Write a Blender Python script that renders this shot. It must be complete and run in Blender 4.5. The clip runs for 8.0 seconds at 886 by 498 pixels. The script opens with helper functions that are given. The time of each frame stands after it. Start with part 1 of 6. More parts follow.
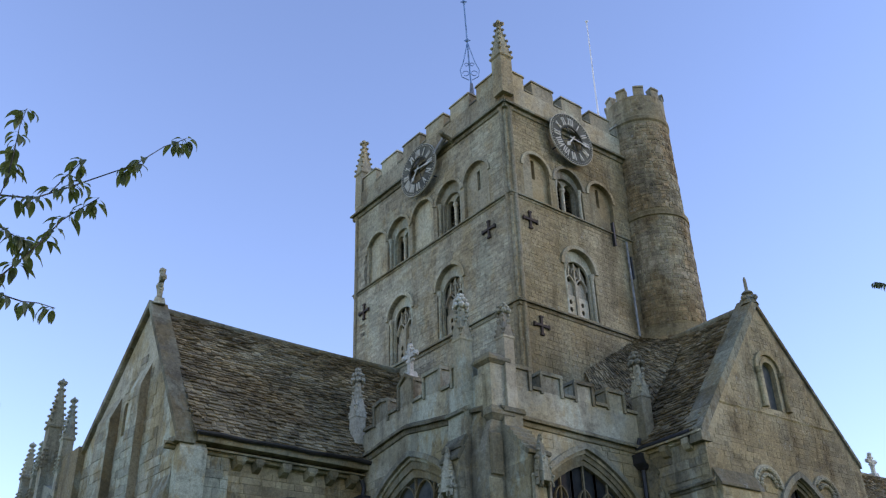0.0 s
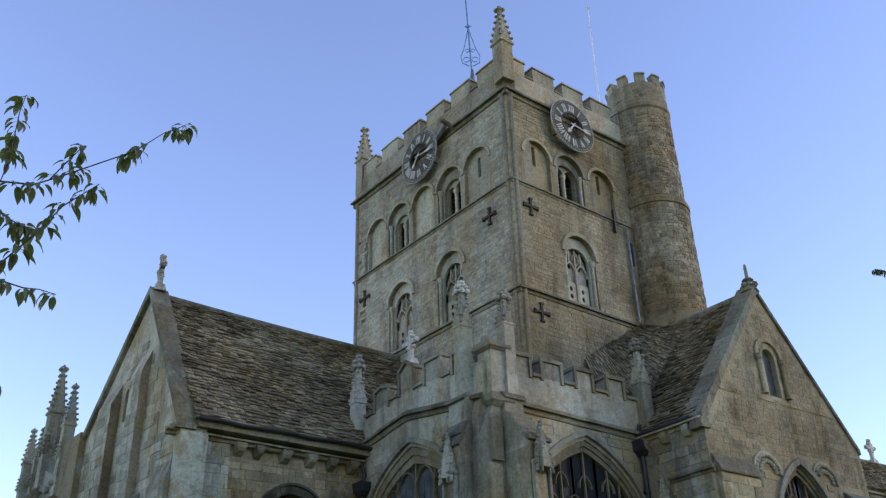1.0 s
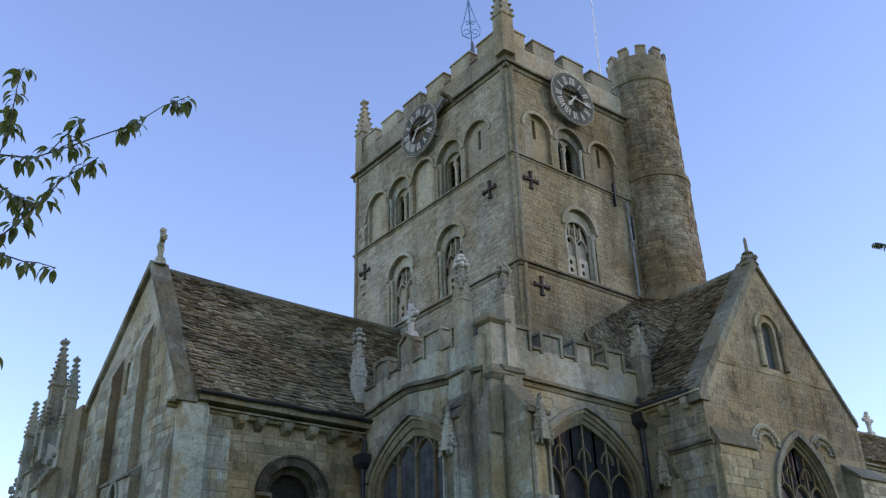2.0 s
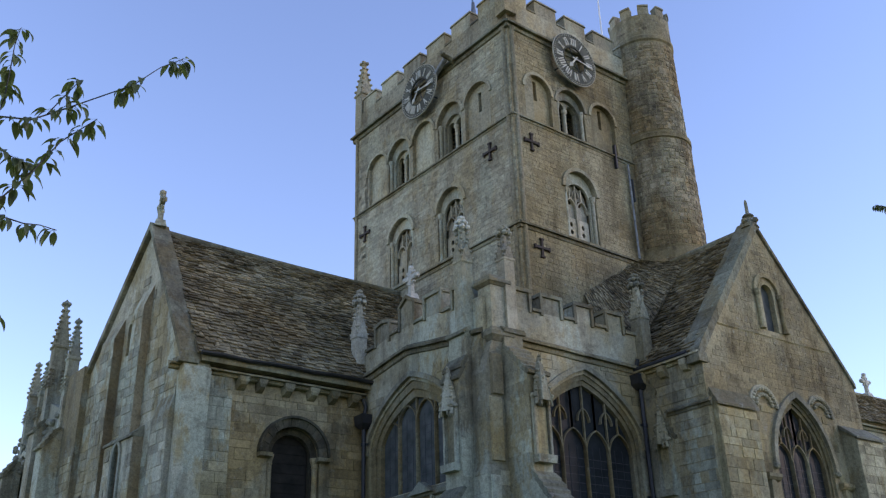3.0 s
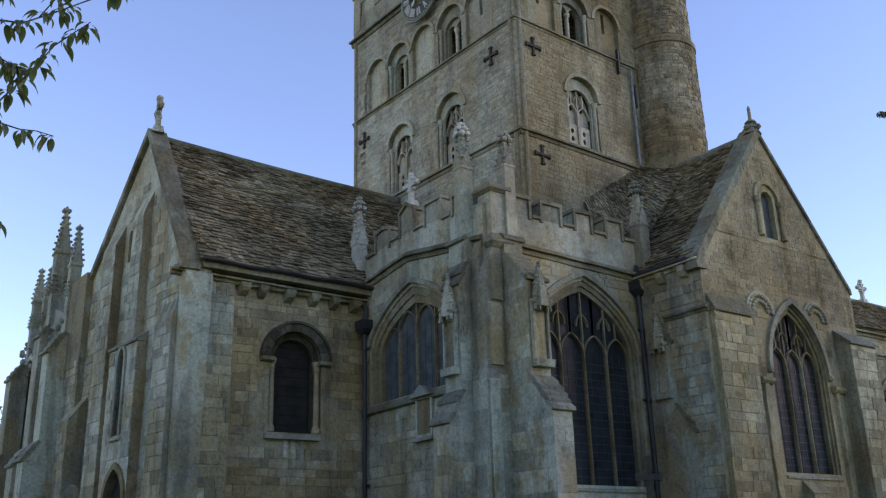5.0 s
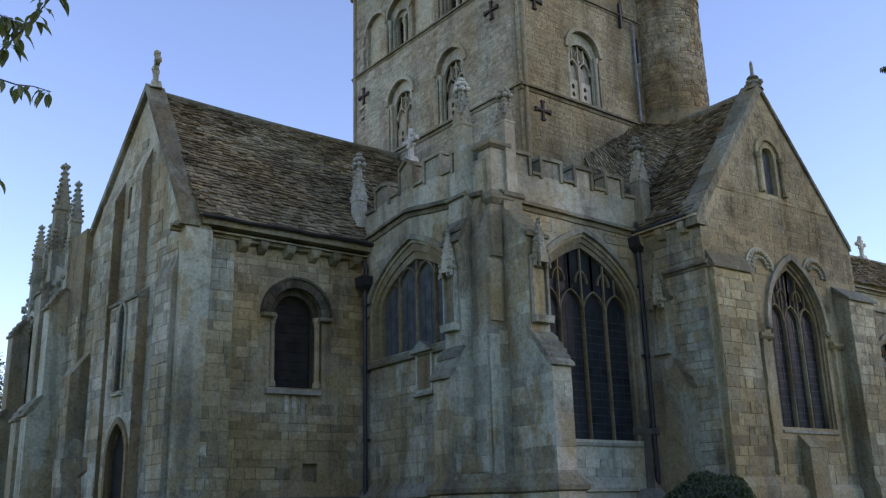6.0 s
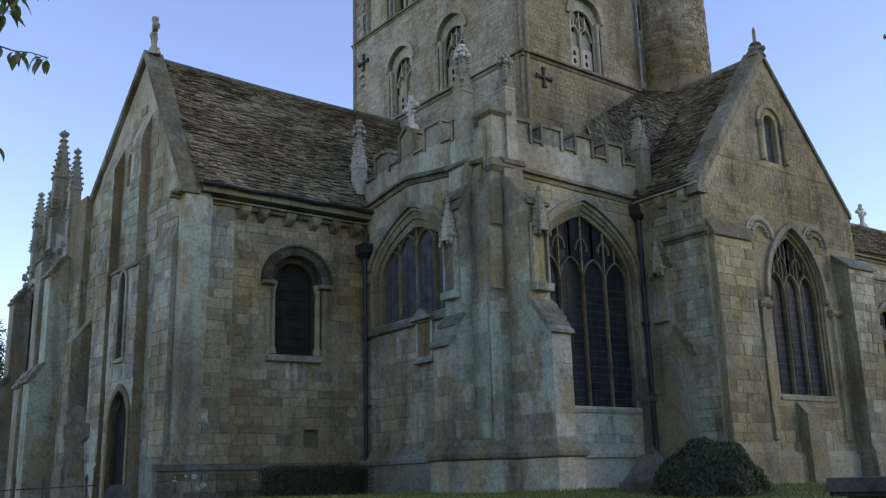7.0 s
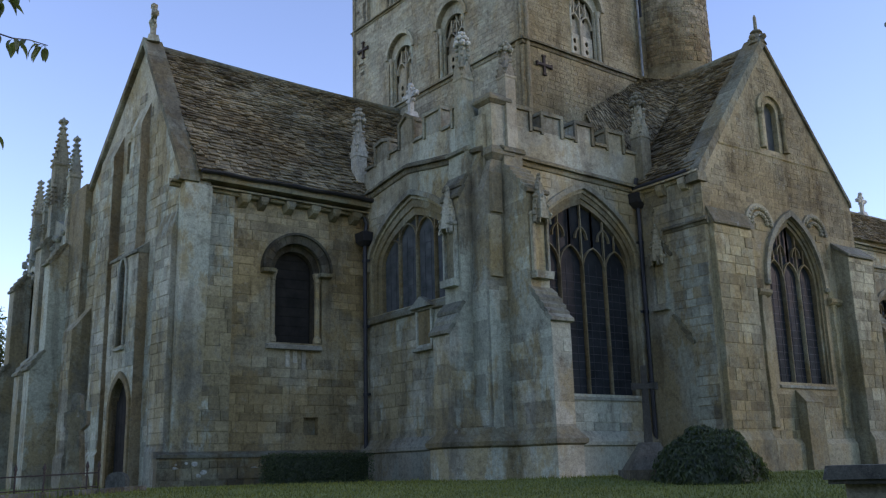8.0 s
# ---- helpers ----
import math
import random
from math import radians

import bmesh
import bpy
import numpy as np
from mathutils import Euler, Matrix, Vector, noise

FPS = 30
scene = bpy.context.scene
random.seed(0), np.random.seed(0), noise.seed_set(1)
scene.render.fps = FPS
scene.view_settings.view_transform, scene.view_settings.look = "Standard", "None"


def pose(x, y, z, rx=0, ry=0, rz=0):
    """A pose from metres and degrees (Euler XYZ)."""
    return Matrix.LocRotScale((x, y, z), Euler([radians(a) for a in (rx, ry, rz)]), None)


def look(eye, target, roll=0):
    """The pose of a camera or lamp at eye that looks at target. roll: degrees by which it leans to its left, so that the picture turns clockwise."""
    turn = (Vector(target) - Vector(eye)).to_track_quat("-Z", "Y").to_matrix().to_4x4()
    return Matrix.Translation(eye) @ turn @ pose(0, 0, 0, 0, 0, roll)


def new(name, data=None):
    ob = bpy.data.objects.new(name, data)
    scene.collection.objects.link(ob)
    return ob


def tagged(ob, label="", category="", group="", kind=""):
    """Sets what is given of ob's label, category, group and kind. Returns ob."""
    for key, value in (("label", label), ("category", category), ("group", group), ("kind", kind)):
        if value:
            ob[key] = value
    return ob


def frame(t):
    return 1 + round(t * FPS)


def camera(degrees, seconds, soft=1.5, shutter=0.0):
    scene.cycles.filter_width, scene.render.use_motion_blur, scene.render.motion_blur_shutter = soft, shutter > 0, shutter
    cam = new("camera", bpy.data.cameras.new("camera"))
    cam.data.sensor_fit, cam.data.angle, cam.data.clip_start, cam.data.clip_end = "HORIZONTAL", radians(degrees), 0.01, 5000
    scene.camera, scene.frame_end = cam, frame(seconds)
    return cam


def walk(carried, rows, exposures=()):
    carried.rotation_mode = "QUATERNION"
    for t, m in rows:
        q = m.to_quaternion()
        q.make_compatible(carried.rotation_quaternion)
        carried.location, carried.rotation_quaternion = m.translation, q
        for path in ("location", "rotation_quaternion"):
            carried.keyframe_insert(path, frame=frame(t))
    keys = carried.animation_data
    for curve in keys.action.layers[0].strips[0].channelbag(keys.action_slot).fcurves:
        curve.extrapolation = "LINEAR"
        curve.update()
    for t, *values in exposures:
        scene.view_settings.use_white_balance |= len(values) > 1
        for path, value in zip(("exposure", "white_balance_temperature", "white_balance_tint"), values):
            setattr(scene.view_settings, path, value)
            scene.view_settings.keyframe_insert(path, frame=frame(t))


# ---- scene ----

# the camera stands on the lawn and tilts down
cam = camera(51.0, 8.0, soft=1.25)
TILT = [
    (0, 29.37, 1.66, -35.49),
    (0.5, 29.05, 1.63, -35.48),
    (1, 28.55, 1.60, -35.49),
    (1.5, 27.82, 1.61, -35.49),
    (3, 24.59, 1.58, -35.48),
    (3.5, 23.17, 1.57, -35.49),
    (4, 21.70, 1.56, -35.50),
    (4.5, 20.26, 1.54, -35.50),
    (6, 16.16, 1.54, -35.51),
    (6.5, 14.98, 1.51, -35.51),
    (7, 14.17, 1.50, -35.51),
    (7.5, 13.70, 1.48, -35.52),
    (8, 13.44, 1.47, -35.53)]
walk(cam, [(t, pose(0, 0, 1.5, 90 + p, r, y)) for t, p, r, y in TILT], exposures=[(0, 1.59, 7600, 35), (8, 1.41, 7650, 36.5)])

# ---- daylight: clear evening sky, a low veiled sun off to the side ----
SUN_EL, SUN_AZ = radians(14), radians(130)
world = bpy.data.worlds.new("sky")
scene.world = world
world.use_nodes = True
wn = world.node_tree
sky = wn.nodes.new("ShaderNodeTexSky")
sky.sky_type, sky.sun_disc = "NISHITA", False
sky.sun_elevation, sky.sun_rotation = SUN_EL, SUN_AZ
sky.air_density, sky.dust_density, sky.ozone_density = 1.0, 0.0, 4.0
wn.links.new(sky.outputs[0], wn.nodes["Background"].inputs[0])
wn.nodes["Background"].inputs[1].default_value = 0.15
sun = bpy.data.lights.new("sun", "SUN")
sun.energy, sun.angle, sun.color = 0.22, radians(16), (1.0, 0.88, 0.7)
sun_dir = Vector((math.sin(SUN_AZ) * math.cos(SUN_EL), math.cos(SUN_AZ) * math.cos(SUN_EL), math.sin(SUN_EL)))
new("sun", sun).matrix_world = look(sun_dir * 200, (0, 0, 0))

# ---- materials ----
def nodes_of(name):
    m = bpy.data.materials.new(name)
    m.use_nodes = True
    nt = m.node_tree
    return m, nt, nt.nodes["Principled BSDF"]


def ramp(nt, source, stops):
    r = nt.nodes.new("ShaderNodeValToRGB")
    while len(r.color_ramp.elements) < len(stops):
        r.color_ramp.elements.new(0.5)
    for e, (p, c) in zip(r.color_ramp.elements, stops):
        e.position, e.color = p, (*c, 1) if len(c) == 3 else c
    nt.links.new(source, r.inputs[0])
    return r.outputs[0]


def noise_node(nt, scale, detail=6, rough=0.6, stretch=None):
    tc = nt.nodes.new("ShaderNodeNewGeometry")
    n = nt.nodes.new("ShaderNodeTexNoise")
    n.inputs["Scale"].default_value, n.inputs["Detail"].default_value, n.inputs["Roughness"].default_value = scale, detail, rough
    src = tc.outputs["Position"]
    if stretch:
        mp = nt.nodes.new("ShaderNodeMapping")
        mp.inputs["Scale"].default_value = stretch
        nt.links.new(src, mp.inputs[0])
        src = mp.outputs[0]
    nt.links.new(src, n.inputs["Vector"])
    return n.outputs["Fac"]


def mix(nt, kind, fac, a, b):
    m = nt.nodes.new("ShaderNodeMix")
    m.data_type, m.blend_type = "RGBA", kind
    for sock, val in ((m.inputs["Factor"], fac), (m.inputs["A"], a), (m.inputs["B"], b)):
        if isinstance(val, (int, float)):
            sock.default_value = val
        elif isinstance(val, tuple):
            sock.default_value = (*val, 1)
        else:
            nt.links.new(val, sock)
    return m.outputs["Result"]


def bump(nt, height, bsdf, strength, distance):
    b = nt.nodes.new("ShaderNodeBump")
    b.inputs["Strength"].default_value, b.inputs["Distance"].default_value = strength, distance
    nt.links.new(height, b.inputs["Height"])
    nt.links.new(b.outputs[0], bsdf.inputs["Normal"])


def stone(name, pale, mid, dark, lichen=0.35, rough=0.92, island=False, soot=0.6, vary=0.35, ochre=0.72, grey=0.7, speck=0.6):
    """Weathered limestone: broad stains, ochre and grey patches, drips of dirt, lichen specks, grain; each piece has a tone of its own."""
    m, nt, bsdf = nodes_of(name)
    fine = noise_node(nt, 11.0, 9, 0.78)
    col = ramp(nt, noise_node(nt, 0.42, 5, 0.58), [(0.38, dark), (0.5, mid), (0.61, pale)])
    warm = ramp(nt, noise_node(nt, 0.55, 10, 0.7, (1, 1, 0.7)), [(0.46, (0, 0, 0)), (0.525, (ochre, ochre, ochre))])
    col = mix(nt, "MIX", warm, col, (mid[0] * 0.98, mid[1] * 0.82, mid[2] * 0.58))
    cool = ramp(nt, noise_node(nt, 0.62, 10, 0.72, (1.1, 1.1, 0.5)), [(0.505, (0, 0, 0)), (0.56, (grey, grey, grey))])
    col = mix(nt, "MIX", cool, col, (pale[0] * 0.88, pale[1] * 0.97, pale[2] * 0.99))
    blotch = ramp(nt, noise_node(nt, 1.5, 10, 0.76), [(0.37, (0.45, 0.42, 0.38)), (0.45, (1, 0.99, 0.97)), (0.66, (1.15, 1.14, 1.1))])
    col = mix(nt, "MULTIPLY", soot * 0.9, col, blotch)
    drips = ramp(nt, noise_node(nt, 0.8, 5, 0.62, (2.2, 2.2, 0.3)), [(0.39, (0.42, 0.39, 0.36)), (0.46, (1, 1, 0.98)), (0.64, (1.12, 1.1, 1.06))])
    col = mix(nt, "MULTIPLY", soot * 0.75, col, drips)
    col = mix(nt, "MULTIPLY", speck, col, ramp(nt, fine, [(0.34, (0.46, 0.44, 0.42)), (0.48, (1, 1, 1)), (0.66, (1.55, 1.53, 1.48))]))
    col = mix(nt, "MULTIPLY", speck, col, ramp(nt, noise_node(nt, 38.0, 4, 0.7), [(0.34, (0.66, 0.66, 0.64)), (0.5, (1, 1, 1)), (0.66, (1.24, 1.23, 1.21))]))
    if island:
        src = nt.nodes.new("ShaderNodeNewGeometry").outputs["Random Per Island"]
    else:
        src = nt.nodes.new("ShaderNodeObjectInfo").outputs["Random"]
    tone = ramp(nt, src, [(0.0, (1 - vary * 0.8, 1 - vary * 0.85, 1 - vary * 0.9)), (0.5, (1.05, 1.04, 1.0)), (1.0, (1 + vary, 1 + vary * 0.95, 1 + vary * 0.85))])
    col = mix(nt, "MULTIPLY", 1.0, col, tone)
    fac = ramp(nt, noise_node(nt, 5.0, 5, 0.8), [(0.6, (0, 0, 0)), (0.68, (lichen, lichen, lichen))])
    col = mix(nt, "MIX", fac, col, (0.5, 0.485, 0.42))
    col = mix(nt, "MULTIPLY", 1.0, col, (0.65, 0.662, 0.645))
    nt.links.new(col, bsdf.inputs["Base Color"])
    bsdf.inputs["Roughness"].default_value = rough
    bsdf.inputs["Specular IOR Level"].default_value = 0.25
    bump(nt, fine, bsdf, 0.6, 0.035)
    return m


def plain(name, color, rough=0.6, metal=0.0, spread=0.35, scale=6.0, relief=0.3, gloss=0.5):
    m, nt, bsdf = nodes_of(name)
    bsdf.inputs["Specular IOR Level"].default_value = gloss
    n = noise_node(nt, scale, 6, 0.65)
    lo = tuple(c * (1 - spread) for c in color)
    hi = tuple(min(1, c * (1 + spread)) for c in color)
    nt.links.new(ramp(nt, n, [(0.3, lo), (0.7, hi)]), bsdf.inputs["Base Color"])
    bsdf.inputs["Roughness"].default_value, bsdf.inputs["Metallic"].default_value = rough, metal
    bump(nt, n, bsdf, relief, 0.01)
    return m


TOWER_TONES = ((0.57, 0.52, 0.395), (0.48, 0.42, 0.305), (0.365, 0.312, 0.22))
WALL_TONES = ((0.57, 0.53, 0.415), (0.44, 0.4, 0.29), (0.29, 0.255, 0.185))
SLATE_TONES = ((0.4, 0.335, 0.225), (0.29, 0.235, 0.152), (0.18, 0.145, 0.094))
TOWER_L = stone("tower_limestone", *TOWER_TONES, speck=0.7, ochre=0.5, grey=0.5)
TOWER_B = stone("tower_block_limestone", *TOWER_TONES, speck=0.75, ochre=0.5, grey=0.5, island=True, vary=0.2, lichen=0.5, soot=0.4)
RUBBLE = stone("rubble_stone", (0.46, 0.38, 0.27), (0.35, 0.28, 0.19), (0.24, 0.19, 0.13), lichen=0.9, speck=0.75, island=True, vary=0.4)
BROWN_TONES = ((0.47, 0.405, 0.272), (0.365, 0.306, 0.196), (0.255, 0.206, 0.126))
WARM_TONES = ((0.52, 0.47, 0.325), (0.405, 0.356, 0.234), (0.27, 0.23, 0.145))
TAN_TONES = ((0.58, 0.49, 0.335), (0.46, 0.375, 0.24), (0.31, 0.245, 0.15))
TAN = stone("tan_limestone", *TAN_TONES, grey=0.2, ochre=0.8)
TAN_B = stone("tan_limestone_block", *TAN_TONES, grey=0.2, ochre=0.8, vary=0.34)
TAN_BS = stone("tan_limestone_blocks", *TAN_TONES, grey=0.2, ochre=0.8, island=True, vary=0.34)
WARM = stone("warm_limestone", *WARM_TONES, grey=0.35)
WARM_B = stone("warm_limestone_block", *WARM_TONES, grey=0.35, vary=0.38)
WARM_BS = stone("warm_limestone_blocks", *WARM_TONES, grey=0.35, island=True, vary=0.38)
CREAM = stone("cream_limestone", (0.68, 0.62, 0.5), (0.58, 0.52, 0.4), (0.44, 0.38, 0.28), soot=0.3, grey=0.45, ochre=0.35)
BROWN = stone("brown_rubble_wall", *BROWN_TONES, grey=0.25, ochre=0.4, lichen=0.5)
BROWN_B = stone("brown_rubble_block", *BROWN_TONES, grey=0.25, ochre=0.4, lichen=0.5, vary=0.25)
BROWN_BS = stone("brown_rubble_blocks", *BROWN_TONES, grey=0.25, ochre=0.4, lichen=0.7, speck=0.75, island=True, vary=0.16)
TRACERY = stone("window_stone", (0.4, 0.355, 0.25), (0.3, 0.26, 0.175), (0.2, 0.17, 0.11))
MULLION = stone("mullion_stone", (0.38, 0.32, 0.21), (0.28, 0.23, 0.145), (0.18, 0.145, 0.09))
WALL = stone("ashlar_limestone", *WALL_TONES, grey=0.95)
BLOCK = stone("ashlar_block", *WALL_TONES, grey=0.95, vary=0.32)
BLOCKS = stone("ashlar_blocks", *WALL_TONES, grey=0.95, island=True, vary=0.32)
DRESSED = stone("dressed_limestone", (0.54, 0.52, 0.425), (0.43, 0.41, 0.32), (0.29, 0.272, 0.21), grey=0.9, ochre=0.5)
PALE = stone("new_cut_limestone", (0.8, 0.78, 0.71), (0.72, 0.69, 0.6), (0.58, 0.54, 0.45), soot=0.25, ochre=0.15, grey=0.3, vary=0.15)
COPING = stone("lichened_coping_stone", (0.36, 0.34, 0.26), (0.26, 0.242, 0.18), (0.165, 0.152, 0.112), lichen=0.55, vary=0.3)
SLATE = stone("stone_slate", *SLATE_TONES, lichen=0.35, vary=0.5, grey=0.2, ochre=0.35)
SLATES = stone("stone_slates", *SLATE_TONES, lichen=0.35, island=True, vary=0.5, grey=0.2, ochre=0.35)
DARKSTONE = stone("dark_gravestone", (0.24, 0.22, 0.185), (0.15, 0.14, 0.115), (0.085, 0.08, 0.07), lichen=0.4)
OCHRE = stone("ochre_limestone", (0.5, 0.4, 0.24), (0.4, 0.3, 0.16), (0.28, 0.21, 0.11), grey=0.2)
SLAB = stone("dark_slab", (0.19, 0.18, 0.145), (0.135, 0.126, 0.1), (0.085, 0.08, 0.065), lichen=0.25, ochre=0.2, grey=0.3)
SOOTY = stone("sooty_limestone", (0.2, 0.175, 0.13), (0.14, 0.12, 0.088), (0.085, 0.073, 0.055), lichen=0.15, vary=0.3)
# The stone's own brown, deepened to paint in shade on the pilasters' sides.
SHADED_BROWN = stone("shaded_brown_limestone", (0.38, 0.3, 0.2), (0.29, 0.222, 0.142), (0.19, 0.143, 0.09), grey=0.2, ochre=0.6)
IRON = plain("painted_cast_iron", (0.02, 0.02, 0.021), 0.5, 0.0)
RUST = plain("rusted_iron", (0.055, 0.038, 0.028), 0.85, 0.1)
CHUTE = plain("pale_lead", (0.2, 0.21, 0.21), 0.7, spread=0.5)
CAME = plain("lead_came", (0.045, 0.046, 0.048), 0.75)
LEAD = plain("grey_lead", (0.16, 0.17, 0.18), 0.55, 0.6)
BOARD = plain("dark_oak_boards", (0.034, 0.03, 0.024), 0.95, scale=3.0, gloss=0.15)
GILT = plain("pale_gilt_paint", (0.48, 0.45, 0.35), 0.55)
DIAL = plain("black_clock_dial", (0.085, 0.083, 0.06), 0.9, spread=0.5, scale=2.5)
BLUE = plain("weathered_blue_paint", (0.10, 0.22, 0.38), 0.5)
WHITE = plain("white_paint", (0.75, 0.74, 0.72), 0.5, spread=0.1)


def glass_material(name, dim, bright):
    m, nt, bsdf = nodes_of(name)
    n = noise_node(nt, 3.0, 3, 0.5)
    nt.links.new(ramp(nt, n, [(0.3, dim), (0.7, bright)]), bsdf.inputs["Base Color"])
    bsdf.inputs["Roughness"].default_value = 0.12
    bsdf.inputs["Specular IOR Level"].default_value = 0.08
    bsdf.inputs["IOR"].default_value = 1.2
    bump(nt, noise_node(nt, 14.0, 2, 0.5), bsdf, 0.35, 0.01)
    return m


GLASS = glass_material("leaded_glass", (0.016, 0.018, 0.018), (0.034, 0.038, 0.038))
# Paler base colour paints in the sky that these panes reflect.
SKY_GLASS = glass_material("sky_toned_leaded_glass", (0.06, 0.068, 0.064), (0.12, 0.13, 0.122))


# ---- building blocks ----
def thing(name, at, label, category, group="", kind=""):
    ob = new(name)
    ob.location = at
    return tagged(ob, label, category, group, kind)


def part(name, bm, material, parent, label="", smooth=False, kind=""):
    bmesh.ops.recalc_face_normals(bm, faces=bm.faces[:])
    me = bpy.data.meshes.new(name)
    bm.to_mesh(me)
    bm.free()
    me.materials.append(material)
    if smooth:
        me.polygons.foreach_set("use_smooth", [True] * len(me.polygons))
    ob = new(name, me)
    ob.parent = parent
    if parent and not parent.data:
        ob.matrix_parent_inverse = Matrix.Translation(-parent.location)
    return tagged(ob, label, kind=kind)


def quad_strip(bm, rings, closed=True, caps=True):
    vs = [[bm.verts.new(p) for p in ring] for ring in rings]
    n = len(vs[0])
    for a, b in zip(vs, vs[1:]):
        for i in range(n if closed else n - 1):
            j = (i + 1) % n
            bm.faces.new((a[i], a[j], b[j], b[i]))
    if caps and closed:
        bm.faces.new(vs[0][::-1])
        bm.faces.new(vs[-1])


def box(bm, M, x0, x1, y0, y1, z0, z1, inset=0.0):
    lo = [M @ Vector(p) for p in ((x0, y0, z0), (x1, y0, z0), (x1, y1, z0), (x0, y1, z0))]
    i = inset
    hi = [M @ Vector(p) for p in ((x0 + i, y0 + i, z1), (x1 - i, y0 + i, z1), (x1 - i, y1 - i, z1), (x0 + i, y1 - i, z1))]
    quad_strip(bm, [lo, hi])


def prism(bm, M, outline, y0, y1):
    """An outline in x and z, solid from y0 to y1."""
    quad_strip(bm, [[M @ Vector((x, y, z)) for x, z in outline] for y in (y0, y1)])


def side_prism(bm, M, outline, x0, x1):
    """An outline in y and z, solid from x0 to x1."""
    quad_strip(bm, [[M @ Vector((x, y, z)) for y, z in outline] for x in (x0, x1)])


def panel(bm, M, outline, holes, y0, y1):
    """A wall slab with openings right through it."""
    loops = [outline, *holes]
    front = []
    edges = []
    for loop in loops:
        vs = [bm.verts.new((x, 0, z)) for x, z in loop]
        front.append(vs)
        edges += [bm.edges.new((vs[i], vs[(i + 1) % len(vs)])) for i in range(len(vs))]
    made = bmesh.ops.triangle_fill(bm, edges=edges, use_beauty=True, use_dissolve=False, normal=(0, -1, 0))
    faces = [f for f in made["geom"] if isinstance(f, bmesh.types.BMFace)]
    twin = {}
    for vs in front:
        for v in vs:
            x, z = v.co.x, v.co.z
            twin[v] = bm.verts.new(M @ Vector((x, y1, z)))
            v.co = M @ Vector((x, y0, z))
    for f in faces:
        bm.faces.new([twin[v] for v in reversed(f.verts)])
    for vs in front:
        for i in range(len(vs)):
            a, b = vs[i], vs[(i + 1) % len(vs)]
            bm.faces.new((a, b, twin[b], twin[a]))


def low_point(u):
    """Height of a low pointed arch at u, from 0 at its sides (-1, 1) to 1 in the middle."""
    return 0.66 * math.sqrt(max(0.0, 1 - u * u)) + 0.34 * (1 - abs(u))


def arch(cx, half, sill, spring, rise, n=9):
    """An arched opening, from the left foot up and over; rise equal to half is round, more is a tall point, less a low broad point."""
    pts = [(cx - half, sill)]
    if rise < half * 0.999:
        for i in range(2 * n + 1):
            a = math.pi - math.pi * i / (2 * n)
            pts.append((cx + half * math.cos(a), spring + rise * low_point(math.cos(a))))
    elif rise <= half * 1.001:
        for i in range(2 * n + 1):
            a = math.pi - math.pi * i / (2 * n)
            pts.append((cx + half * math.cos(a), spring + rise * math.sin(a)))
    else:
        r = (half * half + rise * rise) / (2 * half)
        top = math.asin(rise / r)
        for i in range(n + 1):
            a = top * i / n
            pts.append((cx - half + r - r * math.cos(a), spring + r * math.sin(a)))
        for i in range(n - 1, -1, -1):
            a = top * i / n
            pts.append((cx + half - r + r * math.cos(a), spring + r * math.sin(a)))
    pts.append((cx + half, sill))
    return pts


def arch_band(bm, M, cx, half, sill, spring, rise, width, y0, y1, feet=True):
    """A moulded band round an arch; without feet it starts at the springing."""
    a = arch(cx, half, sill, spring, rise)
    k = (half + width) / half
    b = arch(cx, half + width, sill, spring, rise + width * 1.1 if rise < half * 0.999 else rise * k if rise <= half * 1.001 else rise + width * 1.25)
    if not feet:
        a, b = a[1:-1], b[1:-1]
    ring = []
    for (ax, az), (bx, bz) in zip(a, b):
        ring.append([M @ Vector(p) for p in ((ax, y0, az), (bx, y0, bz), (bx, y1, bz), (ax, y1, az))])
    quad_strip(bm, ring)


def sweep(bm, pts, r, sides=6, taper=1.0):
    """A round bar along points."""
    rings = []
    pts = [Vector(p) for p in pts]
    for i, p in enumerate(pts):
        d = (pts[min(i + 1, len(pts) - 1)] - pts[max(i - 1, 0)]).normalized()
        u = d.orthogonal().normalized() if abs(d.z) > 0.9 else d.cross(Vector((0, 0, 1))).normalized()
        w = d.cross(u)
        rr = r * (1 + (taper - 1) * i / max(1, len(pts) - 1))
        rings.append([p + u * rr * math.cos(t) + w * rr * math.sin(t) for t in (2 * math.pi * k / sides for k in range(sides))])
    quad_strip(bm, rings)


def lathe(bm, at, prof, sides=8, turn=0.0, rx=1.0):
    rings = []
    for r, z in prof:
        rings.append([Vector((at[0] + r * math.cos(turn + 2 * math.pi * k / sides), at[1] + r * math.sin(turn + 2 * math.pi * k / sides) * rx, at[2] + z)) for k in range(sides)])
    quad_strip(bm, rings)


def lump(bm, at, r, squash=1.0):
    m = Matrix.Translation(at) @ Matrix.Diagonal((r, r, r * squash, 1)) @ Euler((random.random() * 3, random.random() * 3, 0)).to_matrix().to_4x4()
    bmesh.ops.create_icosphere(bm, subdivisions=1, radius=1, matrix=m)


